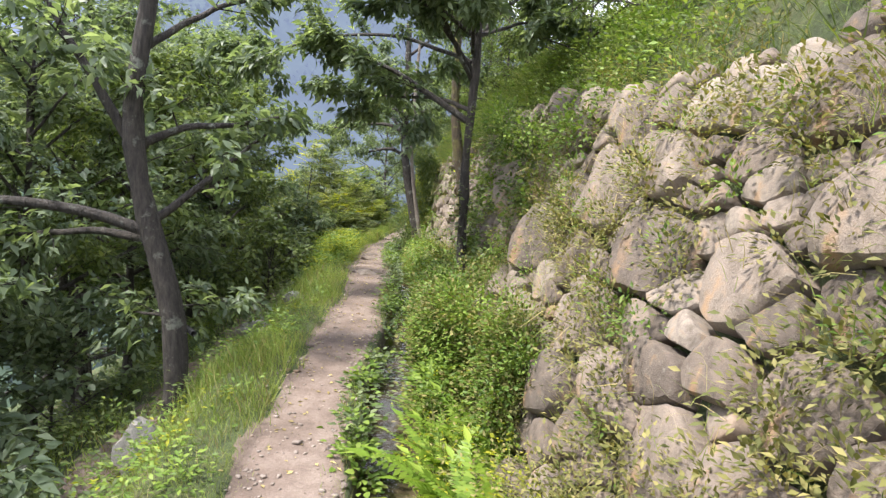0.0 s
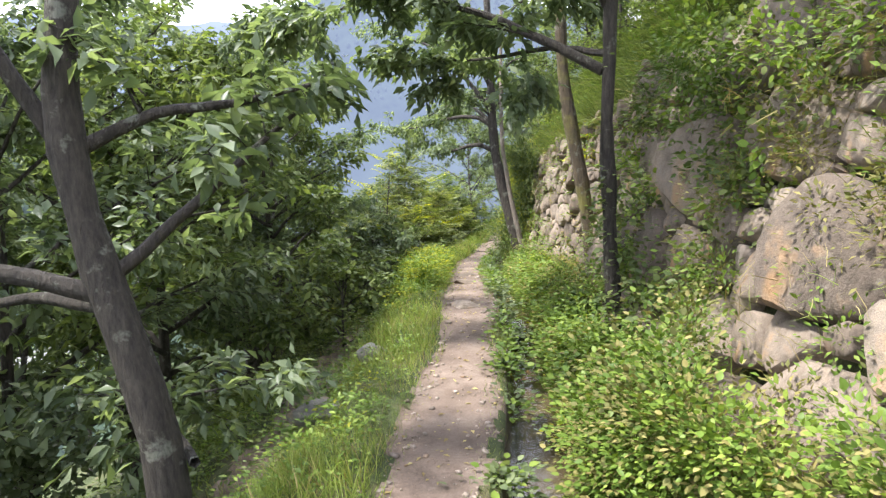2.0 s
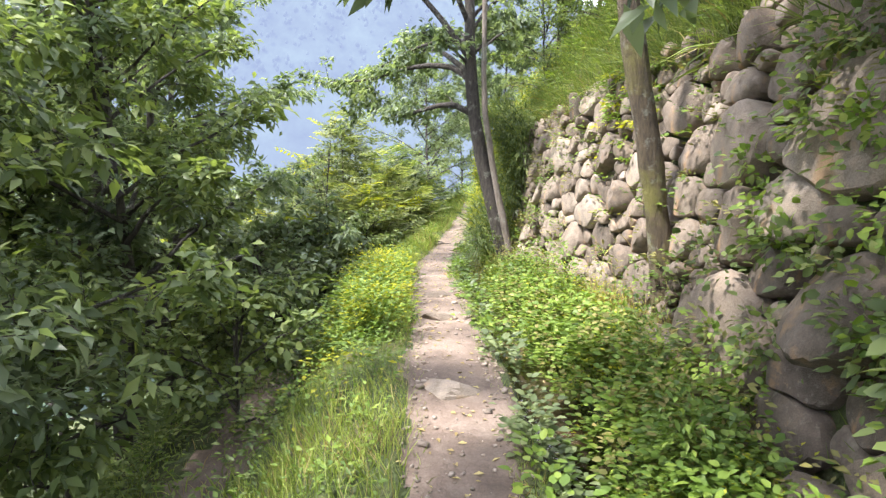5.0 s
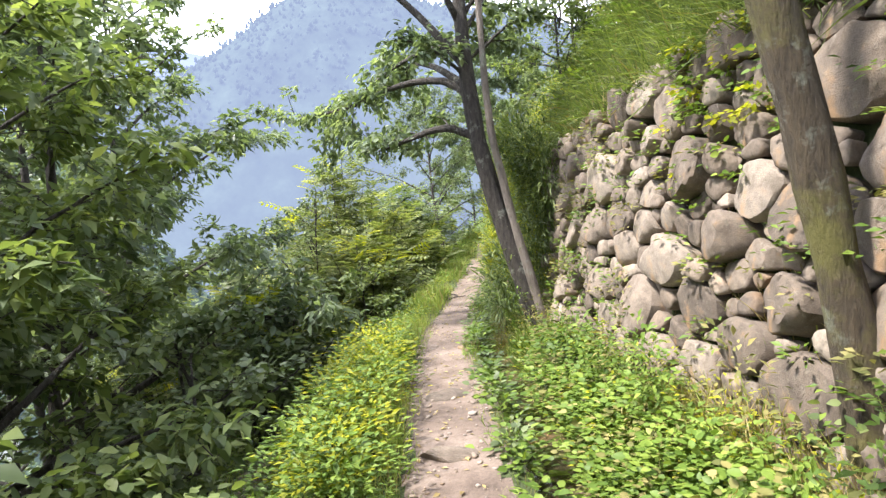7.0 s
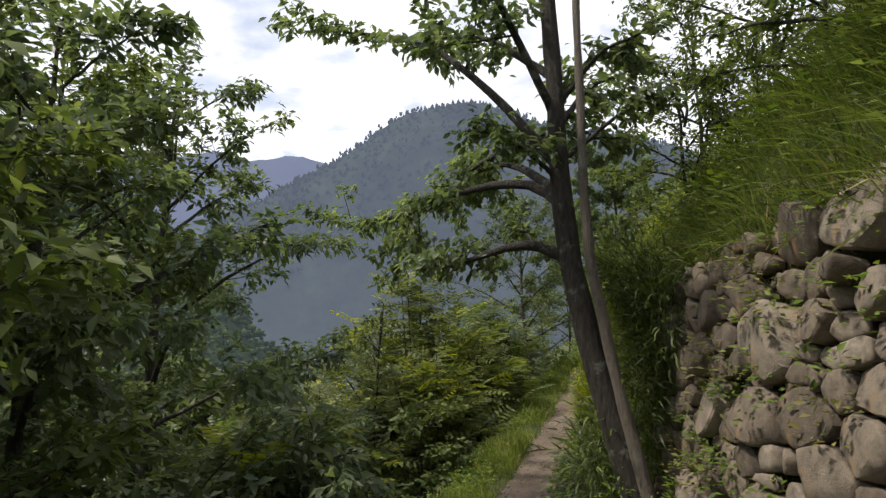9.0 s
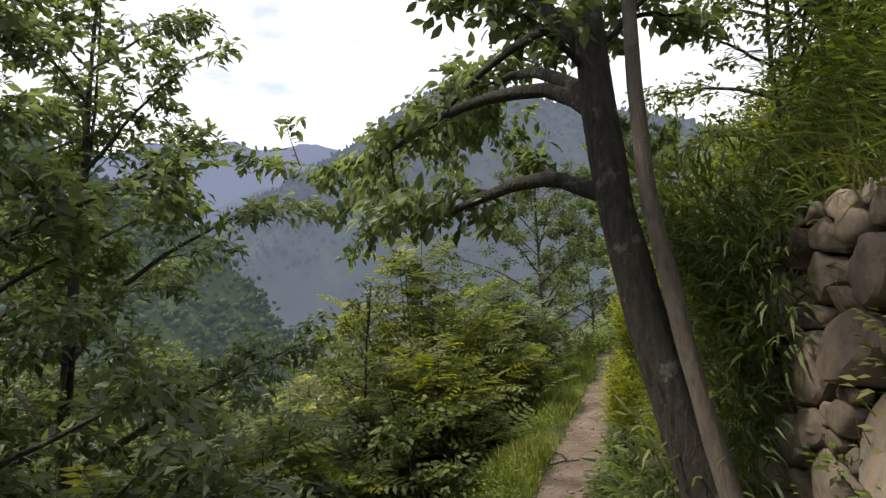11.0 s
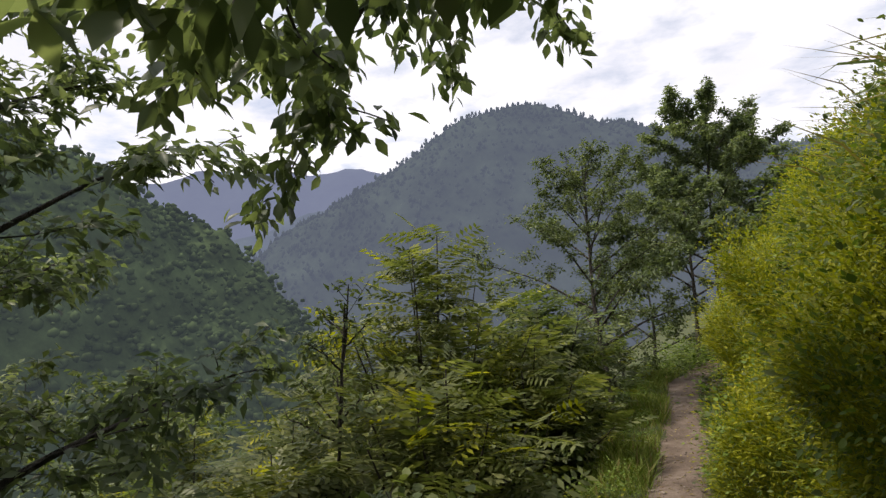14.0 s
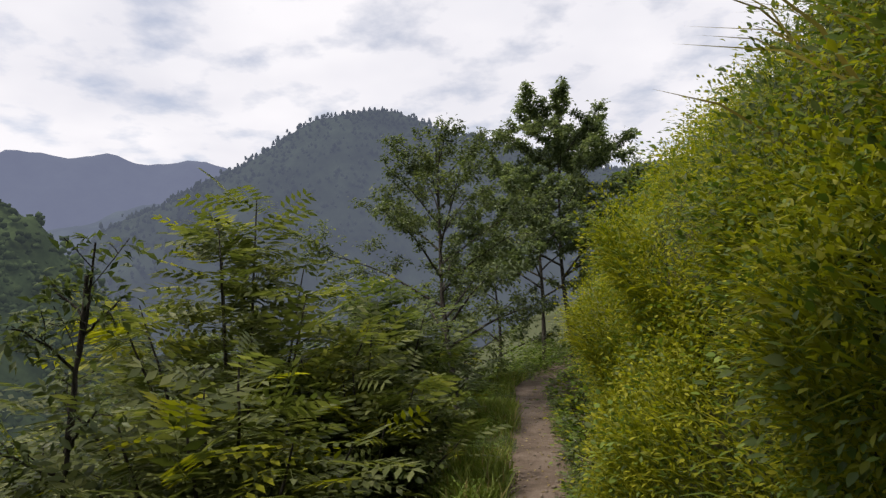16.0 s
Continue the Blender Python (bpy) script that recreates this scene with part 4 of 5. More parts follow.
# ---- shrubs ----
def sumac(x, y, height, spread, seed, leaf, leaf_size=0.42, fresh=0.12, n_stems=15, per=60, label="wide shrub of feathery leaves with yellow-green tips"):
    r = np.random.default_rng(seed)
    z = float(land(x, y)) - 0.05
    root = tagged(new("shrub"), label, "shrub", "shrubs on the slope")
    root.location = (x, y, z)
    inv = Matrix.Translation(root.location).inverted()
    lines, P, A, M = [], [], [], []
    for i in range(n_stems):
        ang, out = i * 2.4, spread * math.sqrt((i + 0.3) / n_stems)
        e = np.array([x + out * math.cos(ang), y + out * math.sin(ang), z + height * (1.02 - 0.5 * (out / spread) ** 1.6) * r.uniform(0.9, 1.05)])
        b = np.array([x + 0.25 * out * math.cos(ang), y + 0.25 * out * math.sin(ang), z])
        q = bend([b, (b + e) / 2 + [0, 0, 0.12 * height], e], 12, 0.015)
        lines.append((q, np.linspace(0.02 + 0.004 * height, 0.006, 12)))
        m = int(per * np.linalg.norm(e - b) / 2)
        f = r.uniform(0.22, 1, m) ** 0.75 * 11
        k = np.minimum(f.astype(int), 10)
        p = q[k] + (q[k + 1] - q[k]) * (f - k)[:, None]
        a = r.normal(0, 1, (m, 3)) * [1, 1, 0.25]
        a = unit(a + [0, 0, 0.15]) + np.array([0, 0, 0.25]) * (f / 11)[:, None]
        side = unit(a * [1, 1, 0.1])
        P.append(p + side * r.uniform(0, 0.4, (m, 1)) * spread * 0.45)
        A.append(a)
        M.append(((f > 9.2) & (r.random(m) < fresh * 3)).astype(int) if (i * 7 + seed) % 3 == 0 else np.zeros(m, int))
    v, f = tubes(lines, 6)
    st = child("stemwork", np_mesh("stemwork", v, f, [BARK]), root, "thin grey stems")
    st.matrix_parent_inverse = inv
    tagged(st, kind="stuff")
    P, A, M = np.concatenate(P), np.concatenate(A), np.concatenate(M)
    ob = foliage("leaves", P, A, r.uniform(0.7, 1.15, len(P)) * leaf_size, SUMAC, [leaf, LEAF_YELLOW], root, tumble=0.25, mat_index=M)
    ob.matrix_parent_inverse = inv


for k, (x, y, h, s, leaf, size) in enumerate([
        (-4.4, 22.3, 4.7, 1.9, LEAF_SUMAC, 0.46), (-5.6, 19.6, 3.1, 1.4, LEAF_SUMAC, 0.42), (-3.4, 19.6, 2.2, 1.1, LEAF_SUMAC, 0.40), (-3.2, 24.4, 3.0, 1.3, LEAF_MID, 0.42),
        (-6.6, 22.0, 3.6, 1.6, LEAF_SUMAC, 0.44), (-4.2, 17.0, 2.1, 1.1, LEAF_MID, 0.38), (-7.2, 18.6, 3.2, 1.5, LEAF_MID, 0.42), (-5.4, 25.5, 4.2, 1.8, LEAF_MID, 0.46),
        (-3.6, 14.6, 1.9, 1.0, LEAF_GREY, 0.36), (-3.2, 28.0, 2.6, 1.4, LEAF_GREY, 0.42), (-8.0, 26.0, 4.2, 2.0, LEAF_SUMAC, 0.5), (-6.2, 17.2, 2.6, 1.3, LEAF_SUMAC, 0.4), (-8.6, 21.2, 4.0, 1.7, LEAF_MID, 0.44), (-10.0, 24.0, 5.0, 2.0, LEAF_SUMAC, 0.48), (-4.6, 19.0, 2.5, 1.2, LEAF_SUMAC, 0.36), (-3.0, 22.0, 2.3, 1.1, LEAF_SUMAC, 0.38), (-5.0, 30.0, 3.6, 1.8, LEAF_GREY, 0.48)]):
    sumac(x, y, h, s, 80 + k, leaf, size)
for k, (x, y, h, s, leaf) in enumerate([(-3.3, 12.4, 1.5, 0.9, LEAF_GREY), (-3.0, 17.6, 1.3, 0.8, LEAF_MID), (-2.9, 10.6, 1.0, 0.7, LEAF_MID), (-4.2, 10.2, 1.8, 1.1, LEAF_GREY), (-2.8, 21.8, 1.3, 0.8, LEAF_MID), (-3.9, 6.2, 1.0, 0.9, LEAF_DARK), (-3.4, 3.6, 0.9, 0.9, LEAF_DARK)]):
    wild_tree("low leafy bush on the slope below the path", x, y, h, s, 110 + k, leaf, BARK, 0.085, 55, LEAF_BROAD, 0.05, "bushes on the slope", 6, limbs_n=9, thick=0.012)


# ---- ground cover ----
def scatter_grass(name, label, u0, u1, y0, y1, n, low, high, mats, shape, seed, lean_to=(0, 0, 0), clump=0.55):
    r = np.random.default_rng(seed)
    y, u = r.uniform(y0, y1, n), r.uniform(u0, u1, n)
    x = path_x(y) + u
    keep = (np.sin(2.1 * x + 1.7 * y) + np.sin(5.3 * y - 3 * x) + r.normal(0, 1, n)) > -2 + 2 * clump
    x, y = x[keep], y[keep]
    m = len(x)
    p = np.stack([x, y, land(x, y) - 0.01], 1)
    a = r.normal(0, 0.38, (m, 3)) * [1, 1, 0] + [0, 0, 1] + np.array(lean_to)
    tall = r.uniform(low, high, m) * (0.75 + 0.35 * np.sin(1.9 * y + 1.1 * x))
    mi = (r.random(m) < 0.12).astype(int) if len(mats) > 1 else None
    out = r.normal(0, 1, (m, 3)) * [1, 1, 0]
    ob = foliage(name, p, a, tall, shape, mats, None, up=out, tumble=0.2, mat_index=mi)
    return tagged(ob, label, "grass", kind="stuff")


def scatter_herbs(name, label, pts, n, height, size, mats, shape, seed, spread=0.12, outward=(-0.3, 0, 0.5), share=0.2, category="plants", steep=0.2):
    """Low leafy plants: leaves in tiers up short stems at the places pts."""
    r = np.random.default_rng(seed)
    i = r.integers(0, len(pts), n)
    root = pts[i]
    tall = (r.uniform(0.25, 1.0, len(pts)) ** 1.3 * height)[i]
    f = np.sqrt(r.random(n))
    off = r.normal(0, 1, (n, 3)) * [1, 1, steep]
    p = root + off * spread + np.array([0, 0, 1]) * (f * tall)[:, None] + np.array(outward) * [1, 1, 0] * (f * tall)[:, None]
    a = unit(off) + np.array(outward) * 0.6 + [0, 0, -0.1]
    up = np.tile(np.array(outward) + [0, 0, 0.8], (n, 1))
    mi = (r.random(len(pts)) < share).astype(int)[i] if len(mats) > 1 else None
    ob = foliage(name, p, a, r.uniform(0.6, 1.2, n) * size, shape, mats, None, up=up, tumble=0.4, mat_index=mi)
    return tagged(ob, label, category, kind="stuff")


def on_land(u0, u1, y0, y1, n, seed, patch=0.0):
    r = np.random.default_rng(seed)
    y, u = r.uniform(y0, y1, n), r.uniform(u0, u1, n)
    x = path_x(y) + u
    k = np.sin(2.7 * x + 1.9 * y) + np.sin(4.1 * y - 2.2 * x + seed) > patch * 2 - 2
    return np.stack([x, y, land(x, y)], 1)[k]


def on_bank(y0, y1, h0, h1, n, seed, patch=0.0, proud=0.05):
    """Places on the wall face (h under WALL_H) and on the bank above it."""
    r = np.random.default_rng(seed)
    y, h = r.uniform(y0, y1, n), r.uniform(h0, h1, n)
    v = np.where(h < WALL_H, lean(y) * h - proud - np.where(y < 15, 0.08, 0), lean(y) * WALL_H + np.maximum(h - WALL_H, 0) * 1.25)
    x = foot_x(y) + v - (0.24 * np.maximum(0, np.sin(2.6 * y + 1.5 * np.sin(2.2 * h)) + np.sin(3.4 * h + 1.3 * y)) if proud > 0.1 else 0)
    z = np.where(h < WALL_H, rise(y) + 0.17 + h, land(x, y))
    k = np.sin(2.3 * h + 1.9 * y + seed) + np.sin(3.7 * y - 2.9 * h) + 0.6 * np.sin(7 * h + 5 * y) > patch * 2.4 - 2.4
    return np.stack([x, y, z], 1)[k]


G2 = [GRASS, STRAW]
scatter_grass("verge_grass", "fresh green grass on the verge beside the footpath", -1.15, -0.30, -2, 16, 36000, 0.10, 0.26, G2, BLADE, 1, (-0.1, 0, 0), 0.3)
scatter_grass("verge_grass", "fresh green grass on the verge beside the footpath", -1.0, -0.28, 16, 30, 14000, 0.12, 0.30, G2, BLADE_WIDE, 2, (-0.1, 0, 0), 0.3)
scatter_grass("slope_grass", "thin shaded grass on the slope", -4.5, -1.1, 0, 24, 26000, 0.08, 0.2, G2, BLADE_WIDE, 3, (0, 0, 0), 0.5)
scatter_grass("channel_grass", "grass along the edges of the water channel", 0.80, 1.6, 0, 26, 11000, 0.12, 0.34, G2, BLADE, 4, (-0.3, 0, 0), 0.4)
scatter_grass("path_edge_grass", "short grass between the footpath and the channel", 0.28, 0.40, 0, 26, 3500, 0.05, 0.16, G2, BLADE, 5, (0.1, 0, 0), 0.5)
scatter_herbs("verge_plants", "bright low leafy plants on the grassy verge", on_land(-1.15, -0.42, 0, 30, 1500, 6, 0.5), 16000, 0.24, 0.05, [HERB, LEAF_YELLOW], LEAF_TWO, 6, 0.06, (-0.1, 0, 0.5), 0.1)
scatter_herbs("verge_bush", "bright yellow-green weeds crowding the verge", on_land(-1.0, -0.42, 10.5, 14.5, 260, 7, 0.3), 13000, 0.5, 0.055, [HERB, LEAF_YELLOW], LEAF_TWO, 7, 0.09, (0, 0, 0.5), 0.35)
scatter_herbs("slope_plants", "shaded weeds covering the slope below the path", on_land(-7, -1.1, 0, 30, 2600, 8, 0.3), 32000, 0.35, 0.075, [LEAF_MID, HERB], LEAF_TWO, 8, 0.14, (0, 0, 0.5), 0.25)
scatter_herbs("channel_plants", "broad-leaved weeds between footpath and channel", on_land(0.32, 0.48, 0.5, 27, 300, 9, 0.55), 9500, 0.26, 0.058, [HERB, LEAF_GREY], LEAF_BROAD, 9, 0.07, (0.1, 0, 0.6), 0.4)
scatter_herbs("bank_herbs", "bright green weeds on the bank beside the channel", np.concatenate([on_land(0.86, 1.35, 4.1, 7.5, 460, 10, 0.15), on_land(0.78, 1.2, 7.5, 13.5, 620, 10, 0.2)]), 46000, 0.38, 0.047, [HERB, HERB_DULL], LEAF_BROAD, 10, 0.08, (-0.25, 0, 0.5), 0.15)
scatter_herbs("wall_creeper", "broad-leaved creeper hanging over the wall", on_bank(5.6, 9.6, 0.1, 2.7, 170, 45, 0.62, 0.07), 6000, 0.2, 0.055, [LEAF_MID, HERB], LEAF_BROAD, 45, 0.07, (-0.4, 0, 0.0), 0.3, steep=0.7)
for k, (x, y, h, s) in enumerate([(0.95, 12.4, 1.2, 0.7), (0.75, 13.9, 1.4, 0.7), (1.35, 11.0, 1.2, 0.8), (1.7, 9.4, 1.3, 0.9), (1.6, 7.6, 1.4, 0.9), (1.9, 5.8, 1.1, 0.8), (0.9, 16.0, 1.0, 0.6), (2.2, 13.2, 2.2, 1.1), (2.4, 10.2, 2.4, 1.2), (1.05, 12.3, 2.6, 0.9), (0.8, 13.5, 2.3, 0.85), (1.6, 11.3, 3.0, 1.1), (1.5, 14.6, 2.6, 1.0), (0.4, 16.4, 2.2, 0.9), (0.2, 15.8, 1.7, 0.7), (0.9, 15.6, 2.4, 1.0)]):
    wild_tree("leafy green bush on the bank above the wall", x, y, h, s, 170 + k, LEAF_MID, BARK, 0.07, 60, LEAF_TWO, 0.05, "bushes above the wall", 6, limbs_n=10, thick=0.01)
scatter_herbs("bank_small_herbs", "small yellowing weeds mixed into the bank", on_land(0.8, 1.4, 1.5, 15, 1000, 44, 0.45), 16000, 0.36, 0.036, [LEAF_YELLOW, HERB_DULL], LEAF_TWO, 44, 0.08, (-0.2, 0, 0.5), 0.5)
scatter_herbs("bank_weeds", "yellowing weeds growing over the old wall", on_bank(-1, 6.2, 0.0, 2.3, 480, 11, 0.7), 44000, 0.28, 0.034, [HERB_DULL, HERB], LEAF_TWO, 11, 0.07, (-0.4, 0, 0.5), 0.22, steep=0.8)
scatter_herbs("wall_foot_herbs", "bright and yellowing herbs crowding the foot of the wall", on_bank(3.6, 5.5, 0.0, 0.7, 200, 141, 0.3, 0.14), 17000, 0.24, 0.031, [HERB, HERB_DULL], LEAF_BROAD, 141, 0.08, (-0.35, 0, 0.5), 0.35, steep=0.8)
scatter_herbs("wall_top_herbs", "green herbs spilling over the wall top", on_bank(4.7, 6.8, 1.85, 2.5, 130, 142, 0.35, 0.14), 9000, 0.26, 0.035, [HERB, LEAF_MID], LEAF_BROAD, 142, 0.09, (-0.35, 0, 0.4), 0.35, steep=0.9)
scatter_herbs("wall_weeds", "weeds growing out of the wall joints", on_bank(6.2, 14.2, 0.0, 2.2, 420, 12, 0.68), 5600, 0.22, 0.05, [HERB, HERB_DULL], LEAF_TWO, 12, 0.05, (-0.5, 0, 0.4), 0.35)
scatter_herbs("bank_top_plants", "leafy plants on the bank above the wall", on_bank(0, 16, 2.1, 4.6, 2200, 13, 0.2), 36000, 0.35, 0.065, [HERB, LEAF_MID], LEAF_TWO, 13, 0.13, (-0.4, 0, 0.5), 0.4)


def bank_grass(y0, y1, h0, h1, n, seed, low, high, label, shape=BLADE, hang=-0.5):
    r = np.random.default_rng(seed)
    p = on_bank(y0, y1, h0, h1, n, seed, 0.3, 0.0)
    a = r.normal(0, 0.55, p.shape) + [hang, 0, 0.9]
    ob = foliage("bank_grass", p, a, r.uniform(low, high, len(p)), shape, [LEAF_MID, GRASS, STRAW], None, up=np.tile([0.6, 0, 0.8], (len(p), 1)), tumble=0.3, mat_index=np.digitize(r.random(len(p)), [0.68, 0.95]))
    tagged(ob, label, "grass", kind="stuff")


bank_grass(8, 15.5, 1.95, 3.8, 16000, 14, 0.15, 0.55, "long grass hanging over the top of the wall")
bank_grass(8.8, 13.6, 1.9, 2.9, 6000, 114, 0.18, 0.5, "dark long grass drooping over the wall top", BLADE, -0.45)
bank_grass(-1, 8, 2.0, 4.5, 14000, 15, 0.12, 0.35, "bright tall grass on the bank above the wall")

# overgrown bank past the leaning tree
scatter_herbs("hedge_green_leaves", "green creepers with some yellow leaves covering the bank", on_bank(15.4, 18.2, 0.4, 2.7, 800, 16, 0.24, 0.12), 32000, 0.32, 0.037, [LEAF_YELLOW, HERB], LEAF_FINE, 116, 0.09, (-0.35, 0, 0.4), 0.3, steep=1.1)
scatter_herbs("hedge_top_leaves", "dark green leaves along the top of the overgrown bank", on_bank(15.2, 20.5, 2.0, 3.2, 400, 117, 0.3, 0.12), 10000, 0.3, 0.055, [LEAF_DARK, LEAF_MID], LEAF_FINE, 117, 0.12, (-0.4, 0, 0.4), 0.5, steep=1.0)
scatter_herbs("hedge_leaves", "dense yellow-green creepers covering the bank", np.concatenate([on_bank(18.0, 24, 0.0, 2.7, 1750, 16, 0.22, 0.12)]), 70000, 0.32, 0.037, [LEAF_YELLOW, HERB], LEAF_FINE, 16, 0.09, (-0.35, 0, 0.4), 0.2, steep=1.1)
scatter_herbs("hedge_dark_leaves", "darker broad leaves among the creepers", on_bank(15.6, 21, 0.2, 2.8, 420, 17, 0.5, 0.11), 8000, 0.3, 0.045, [HERB, LEAF_MID], LEAF_BROAD, 17, 0.12, (-0.5, 0, 0.4), 0.35, steep=1.0)
scatter_herbs("bamboo_grass", "dark narrow-leaved bamboo grass behind the tree", on_bank(14.7, 15.6, 0.0, 2.6, 260, 18, 0.1, 0.12), 8500, 0.4, 0.12, [LEAF_MID, LEAF_DARK], GRASS_LEAF, 18, 0.14, (-0.3, 0, 0.2), 0.2, steep=1.0)
bank_grass(15, 26, 1.9, 3.6, 4500, 19, 0.12, 0.38, "long grass hanging over the overgrown bank", BLADE, -0.7)
scatter_herbs("far_bank_plants", "green weeds on the bank by the bend", on_land(0.5, 3.5, 23, 36, 900, 20, 0.1), 16000, 0.6, 0.10, [HERB, LEAF_YELLOW], LEAF_TWO, 20, 0.2, (-0.2, 0, 0.5), 0.3)
scatter_herbs("far_slope_plants", "green weeds at the bend of the footpath", on_land(-3.5, 0.1, 28.3, 38, 700, 21, 0.1), 14000, 0.7, 0.11, [HERB, LEAF_MID], LEAF_TWO, 21, 0.2, (-0.1, 0, 0.5), 0.5)


def hedge_tufts():
    """Feathery yellow-green tufts leaning out of the overgrown bank."""
    r = np.random.default_rng(120)
    p = on_bank(16.4, 23, 0.0, 2.0, 12000, 121, 0.5, 0.16)
    a = r.normal(0, 0.35, p.shape) + [-0.7, 0, 0.8]
    ob = foliage("tuft_grass", p, a, r.uniform(0.10, 0.26, len(p)), BLADE_WIDE, [LEAF_YELLOW, GRASS], None, up=np.tile([0.6, 0, 0.8], (len(p), 1)), tumble=0.4, mat_index=(r.random(len(p)) < 0.3).astype(int))
    tagged(ob, "feathery yellow-green grass tufts on the overgrown bank", "grass", kind="stuff")


hedge_tufts()


def fern(x, y, seed, size):
    r = np.random.default_rng(seed)
    z = float(land(x, y))
    n = 13
    ang = np.arange(n) * 2.4 + r.uniform(0, 6)
    a = np.stack([np.cos(ang), np.sin(ang), r.uniform(0.4, 1.1, n)], 1)
    ob = foliage("fern", np.zeros((n, 3)), a, r.uniform(0.75, 1.1, n) * size, FROND, [FERN], None, tumble=0.1)
    ob.location = (x, y, z + 0.02)
    tagged(ob, "bright green fern on the bank beside the channel", "fern", "ferns")


for k, (x, y, s) in enumerate([(0.22, 3.25, 0.6), (0.12, 3.65, 0.5), (0.36, 3.75, 0.5), (0.32, 2.9, 0.55), (0.1, 4.2, 0.4), (0.2, 9.2, 0.35), (0.0, 8.6, 0.3)]):
    fern(x, y, 200 + k, s)


# woods filling the slope below
for k, (x, y, h, s, leaf) in enumerate([(-6.5, 11.0, 6.0, 2.0, LEAF_MID), (-9.5, 15.0, 8.5, 2.4, LEAF_DARK), (-11.5, 20.5, 7.0, 2.6, LEAF_GREY), (-8.5, 5.0, 8.0, 2.5, LEAF_DARK), (-10.5, 23.5, 6.0, 2.4, LEAF_MID),
                                        (-13, 27, 7.0, 2.8, LEAF_DARK), (-8.5, 30, 5.5, 2.2, LEAF_MID), (-6.0, 35, 6.0, 2.2, LEAF_GREY), (-12, 34, 7.0, 2.8, LEAF_MID), (-3.0, 40, 6.0, 2.2, LEAF_MID), (-16, 22, 8, 3.0, LEAF_DARK), (-6.2, 3.6, 7.0, 2.2, LEAF_MID)]):
    wild_tree(["dense dark-leaved tree on the slope below the path", "leafy green tree on the slope below the path", "greyish-leaved tree on the slope below the path"][[LEAF_DARK, LEAF_MID, LEAF_GREY].index(leaf)],
              x, y, h, s, 140 + k, leaf, BARK, 0.18, 19, LEAF_TWO, 0.12, "trees on the slope", 8, limbs_n=16, thick=0.014)


def seed_grass():
    """Tall dry stalks standing out from the top of the overgrown bank."""
    r = np.random.default_rng(77)
    p = on_bank(16.0, 19.5, 2.0, 3.2, 90, 78, 0.0, 0.0)
    a = r.normal(0, 0.3, p.shape) + [-0.9, 0, 0.9]
    tagged(foliage("seed_grass", p, a, r.uniform(0.5, 0.95, len(p)), BLADE, [STRAW], None, up=np.tile([0.6, 0, 0.8], (len(p), 1)), tumble=0.2), "tall dry grass stalks on the overgrown bank", "grass", kind="stuff")


seed_grass()


scatter_herbs("yellow_creeper", "yellow-green creeper leaves hanging on the wall", on_bank(10.7, 11.9, 1.2, 2.0, 26, 91, 0.2, 0.05), 800, 0.08, 0.045, [HERB, LEAF_YELLOW], LEAF_BROAD, 91, 0.05, (-0.5, 0, 0.0), 0.45)
scatter_grass("path_tuft", "short grass creeping over the edge of the footpath", -0.36, -0.2, 0, 27, 5200, 0.03, 0.10, [GRASS, STRAW], BLADE_WIDE, 92, (0.1, 0, 0), 0.72)
scatter_grass("path_tuft", "short grass creeping over the edge of the footpath", 0.2, 0.36, 0, 27, 5200, 0.03, 0.10, [GRASS, STRAW], BLADE_WIDE, 93, (-0.1, 0, 0), 0.72)


def path_litter():
    """Dry leaves and bits of straw trodden into the path."""
    r = np.random.default_rng(94)
    n = 900
    y, u = r.uniform(1, 27, n), r.normal(0, 0.2, n)
    x = path_x(y) + u
    p = np.stack([x, y, land(x, y) + 0.006], 1)
    a = r.normal(0, 1, (n, 3)) * [1, 1, 0.06]
    tagged(foliage("leaf_litter", p, a, r.uniform(0.02, 0.06, n), LEAF_TWO, [STRAW], None, tumble=0.2), "dry leaf scraps on the earth footpath", "leaves", kind="stuff")


path_litter()


def fallen_branch(x, y, turn, length, seed):
    r = np.random.default_rng(seed)
    d = np.array([math.cos(turn), math.sin(turn), 0])
    b = np.array([x, y, float(land(x, y)) + 0.012])
    main = bend([b, b + d * length * 0.5 + [0.02, 0.03, 0.02], b + d * length], 8, 0.008)
    lines = [(main, np.linspace(0.012, 0.005, 8))]
    for f in (2, 4, 5):
        e = main[f] + r.normal(0, 0.09, 3) * [1, 1, 0.3] + d * 0.08
        lines.append((bend([main[f], e], 4), np.linspace(0.006, 0.003, 4)))
    v, f = tubes(lines, 6)
    tagged(new("fallen_branch", np_mesh("fallen_branch", v, f, [BARK])), "dark dry branch lying on the footpath", "branch")


fallen_branch(-1.75, 18.6, 0.7, 0.4, 1)
fallen_branch(-1.6, 18.9, 2.2, 0.3, 2)


scatter_grass("lip_grass", "grass overhanging the far edge of the water channel", 0.76, 0.92, 7, 26, 7500, 0.10, 0.26, [HERB, GRASS], BLADE_WIDE, 95, (-0.5, 0, 0), 0.15)


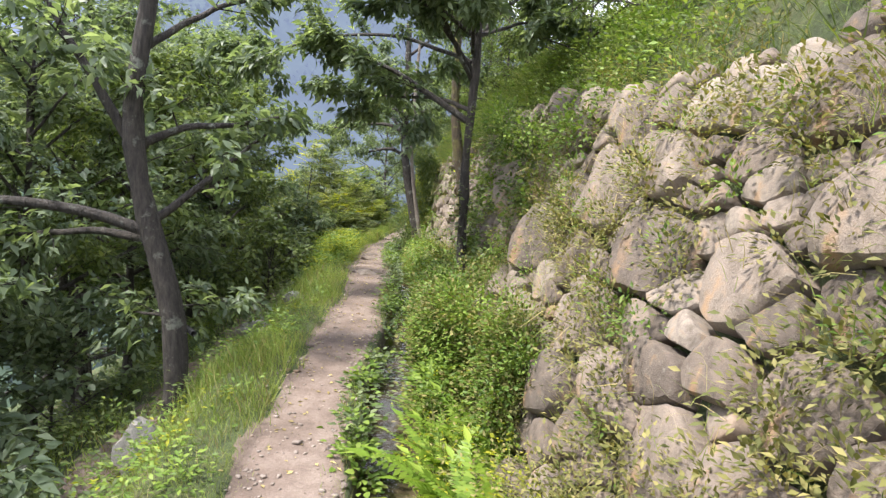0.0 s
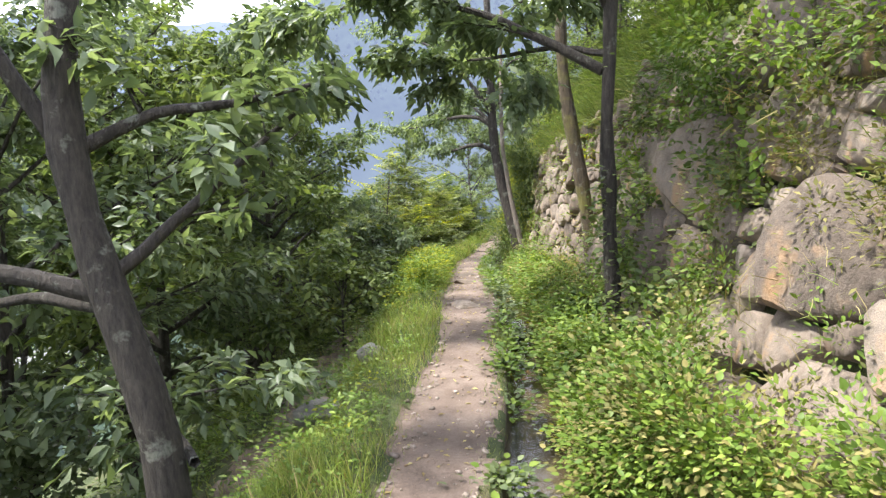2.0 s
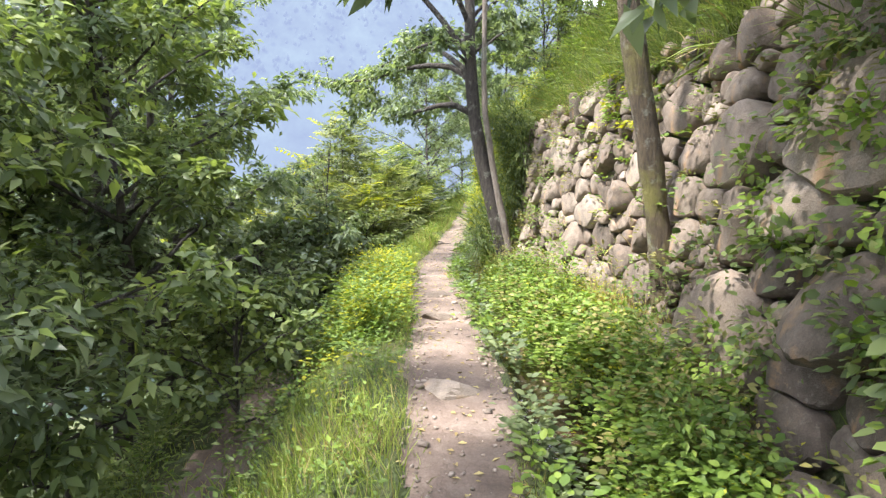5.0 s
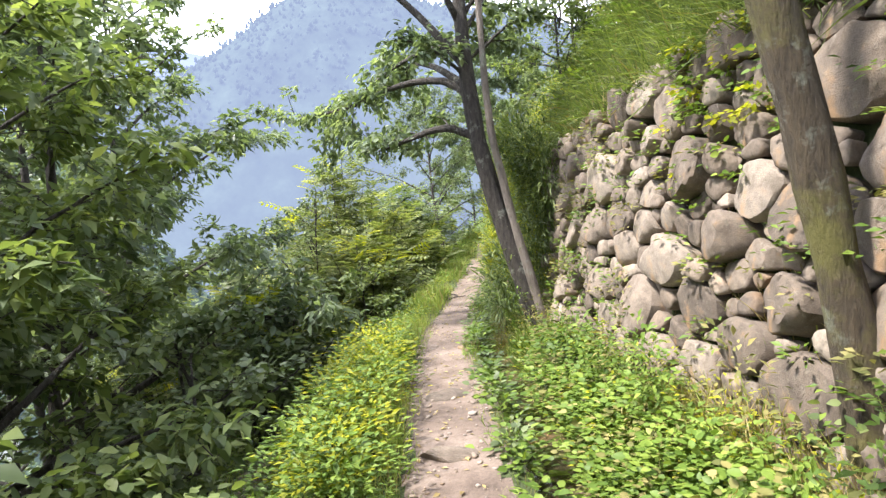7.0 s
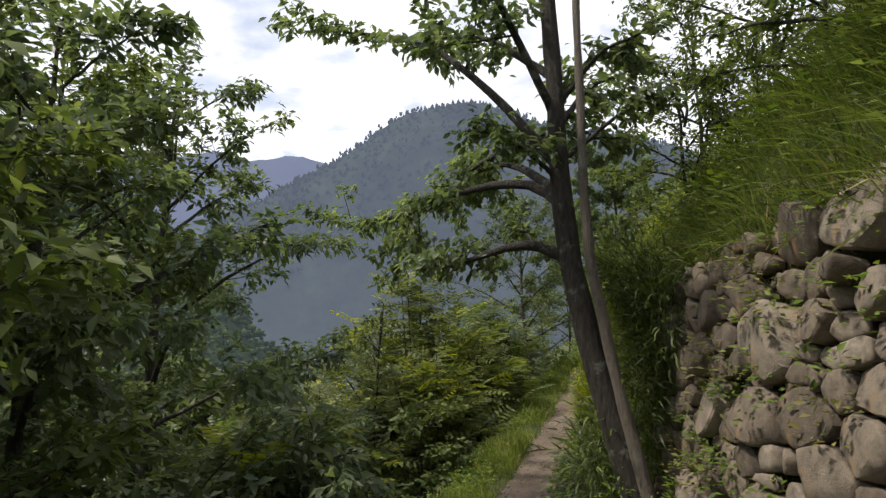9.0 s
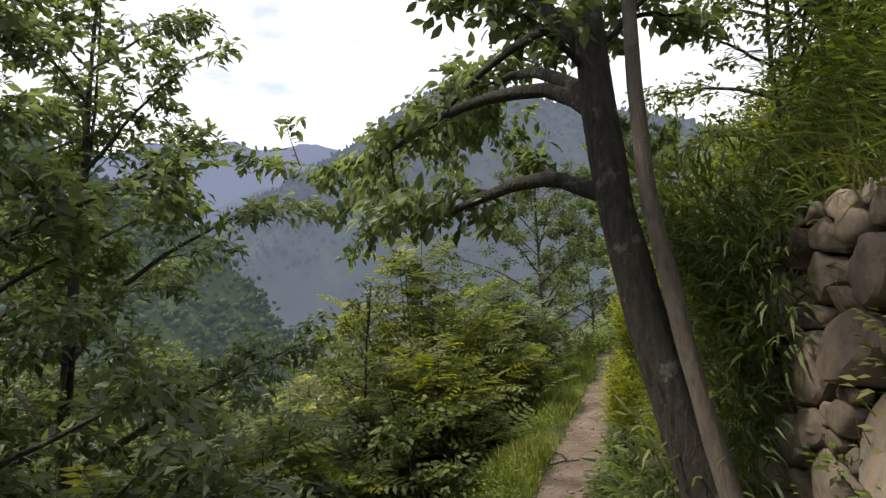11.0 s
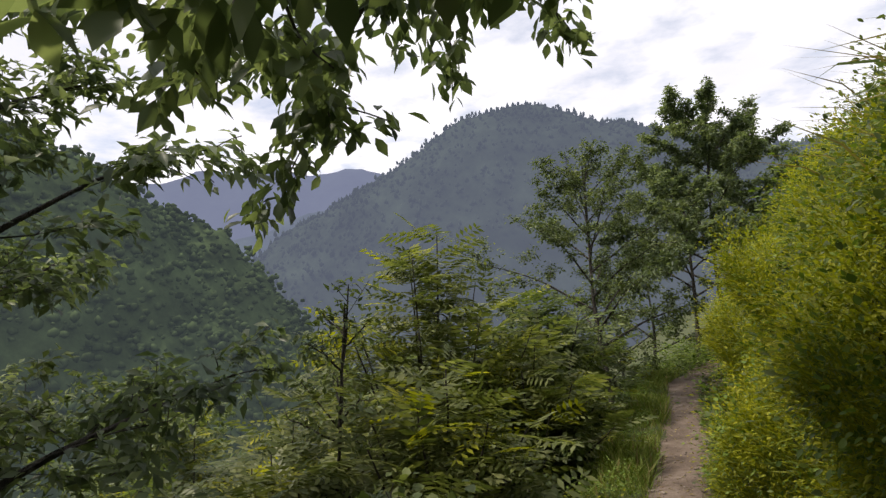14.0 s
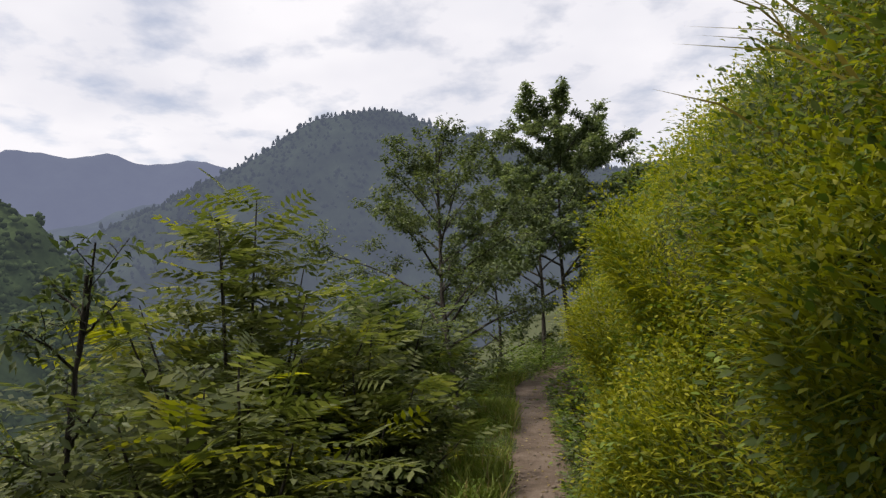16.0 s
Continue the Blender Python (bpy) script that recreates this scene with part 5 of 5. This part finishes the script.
def wall_straw():
    r = np.random.default_rng(96)
    p = on_bank(-0.5, 6.4, 0.05, 2.1, 5000, 97, 0.66, 0.12)
    a = r.normal(0, 0.5, p.shape) + [-0.5, 0, 0.7]
    ob = foliage("wall_grass", p, a, r.uniform(0.05, 0.16, len(p)), BLADE, [STRAW, GRASS], None, up=np.tile([0.6, 0, 0.8], (len(p), 1)), tumble=0.4, mat_index=(r.random(len(p)) < 0.4).astype(int))
    tagged(ob, "thin yellowing grass growing between the wall stones", "grass", kind="stuff")


wall_straw()


def trunk_creeper(label, x, y, z0, z1, n, seed, size, out):
    """Leaves of a climber round the foot of a trunk."""
    r = np.random.default_rng(seed)
    ang = r.uniform(0, 6.283, n)
    d = np.stack([np.cos(ang), np.sin(ang), r.normal(-0.1, 0.3, n)], 1)
    rad = r.uniform(0.06, out, (n, 1))
    p = np.array([0, 0, 0]) + d * rad * [1, 1, 0.3] + np.array([0, 0, 1]) * (z0 + (z1 - z0) * r.random(n) ** 1.3)[:, None]
    ob = foliage("creeper", p, d, r.uniform(0.6, 1.15, n) * size, LEAF_BROAD, [LEAF_MID], None, tumble=0.4)
    ob.location = (x, y, 0)
    tagged(ob, label, "creeper", kind="stuff")


trunk_creeper("broad-leaved creeper round the slim dark trunk", 0.33, 7.35, 0.2, 1.7, 380, 98, 0.075, 0.22)
trunk_creeper("leafy growth at the foot of the mossy trunk", 0.5, 10.15, 0.2, 0.8, 260, 99, 0.05, 0.3)


scatter_herbs("track_weeds", "dark green weeds between the verge and the lower track", np.concatenate([on_land(-1.5, -1.0, 2, 16, 260, 101, 0.2), on_land(-3.4, -1.95, 3, 17, 620, 102, 0.2)]), 17000, 0.3, 0.055, [LEAF_MID, HERB], LEAF_TWO, 103, 0.1, (0, 0, 0.5), 0.3)


scatter_herbs("tall_weeds", "taller leafy weeds standing out of the bank", on_land(0.9, 1.3, 2.8, 14.5, 60, 104, 0.2), 5200, 0.75, 0.05, [HERB, HERB_DULL], LEAF_CURL, 105, 0.07, (-0.2, 0, 0.4), 0.35, steep=0.5)
scatter_grass("bank_straw", "dry bleached grass under the wall", 1.1, 1.7, 9, 15, 5000, 0.12, 0.34, [STRAW, GRASS], BLADE, 106, (-0.2, 0, 0), 0.4)
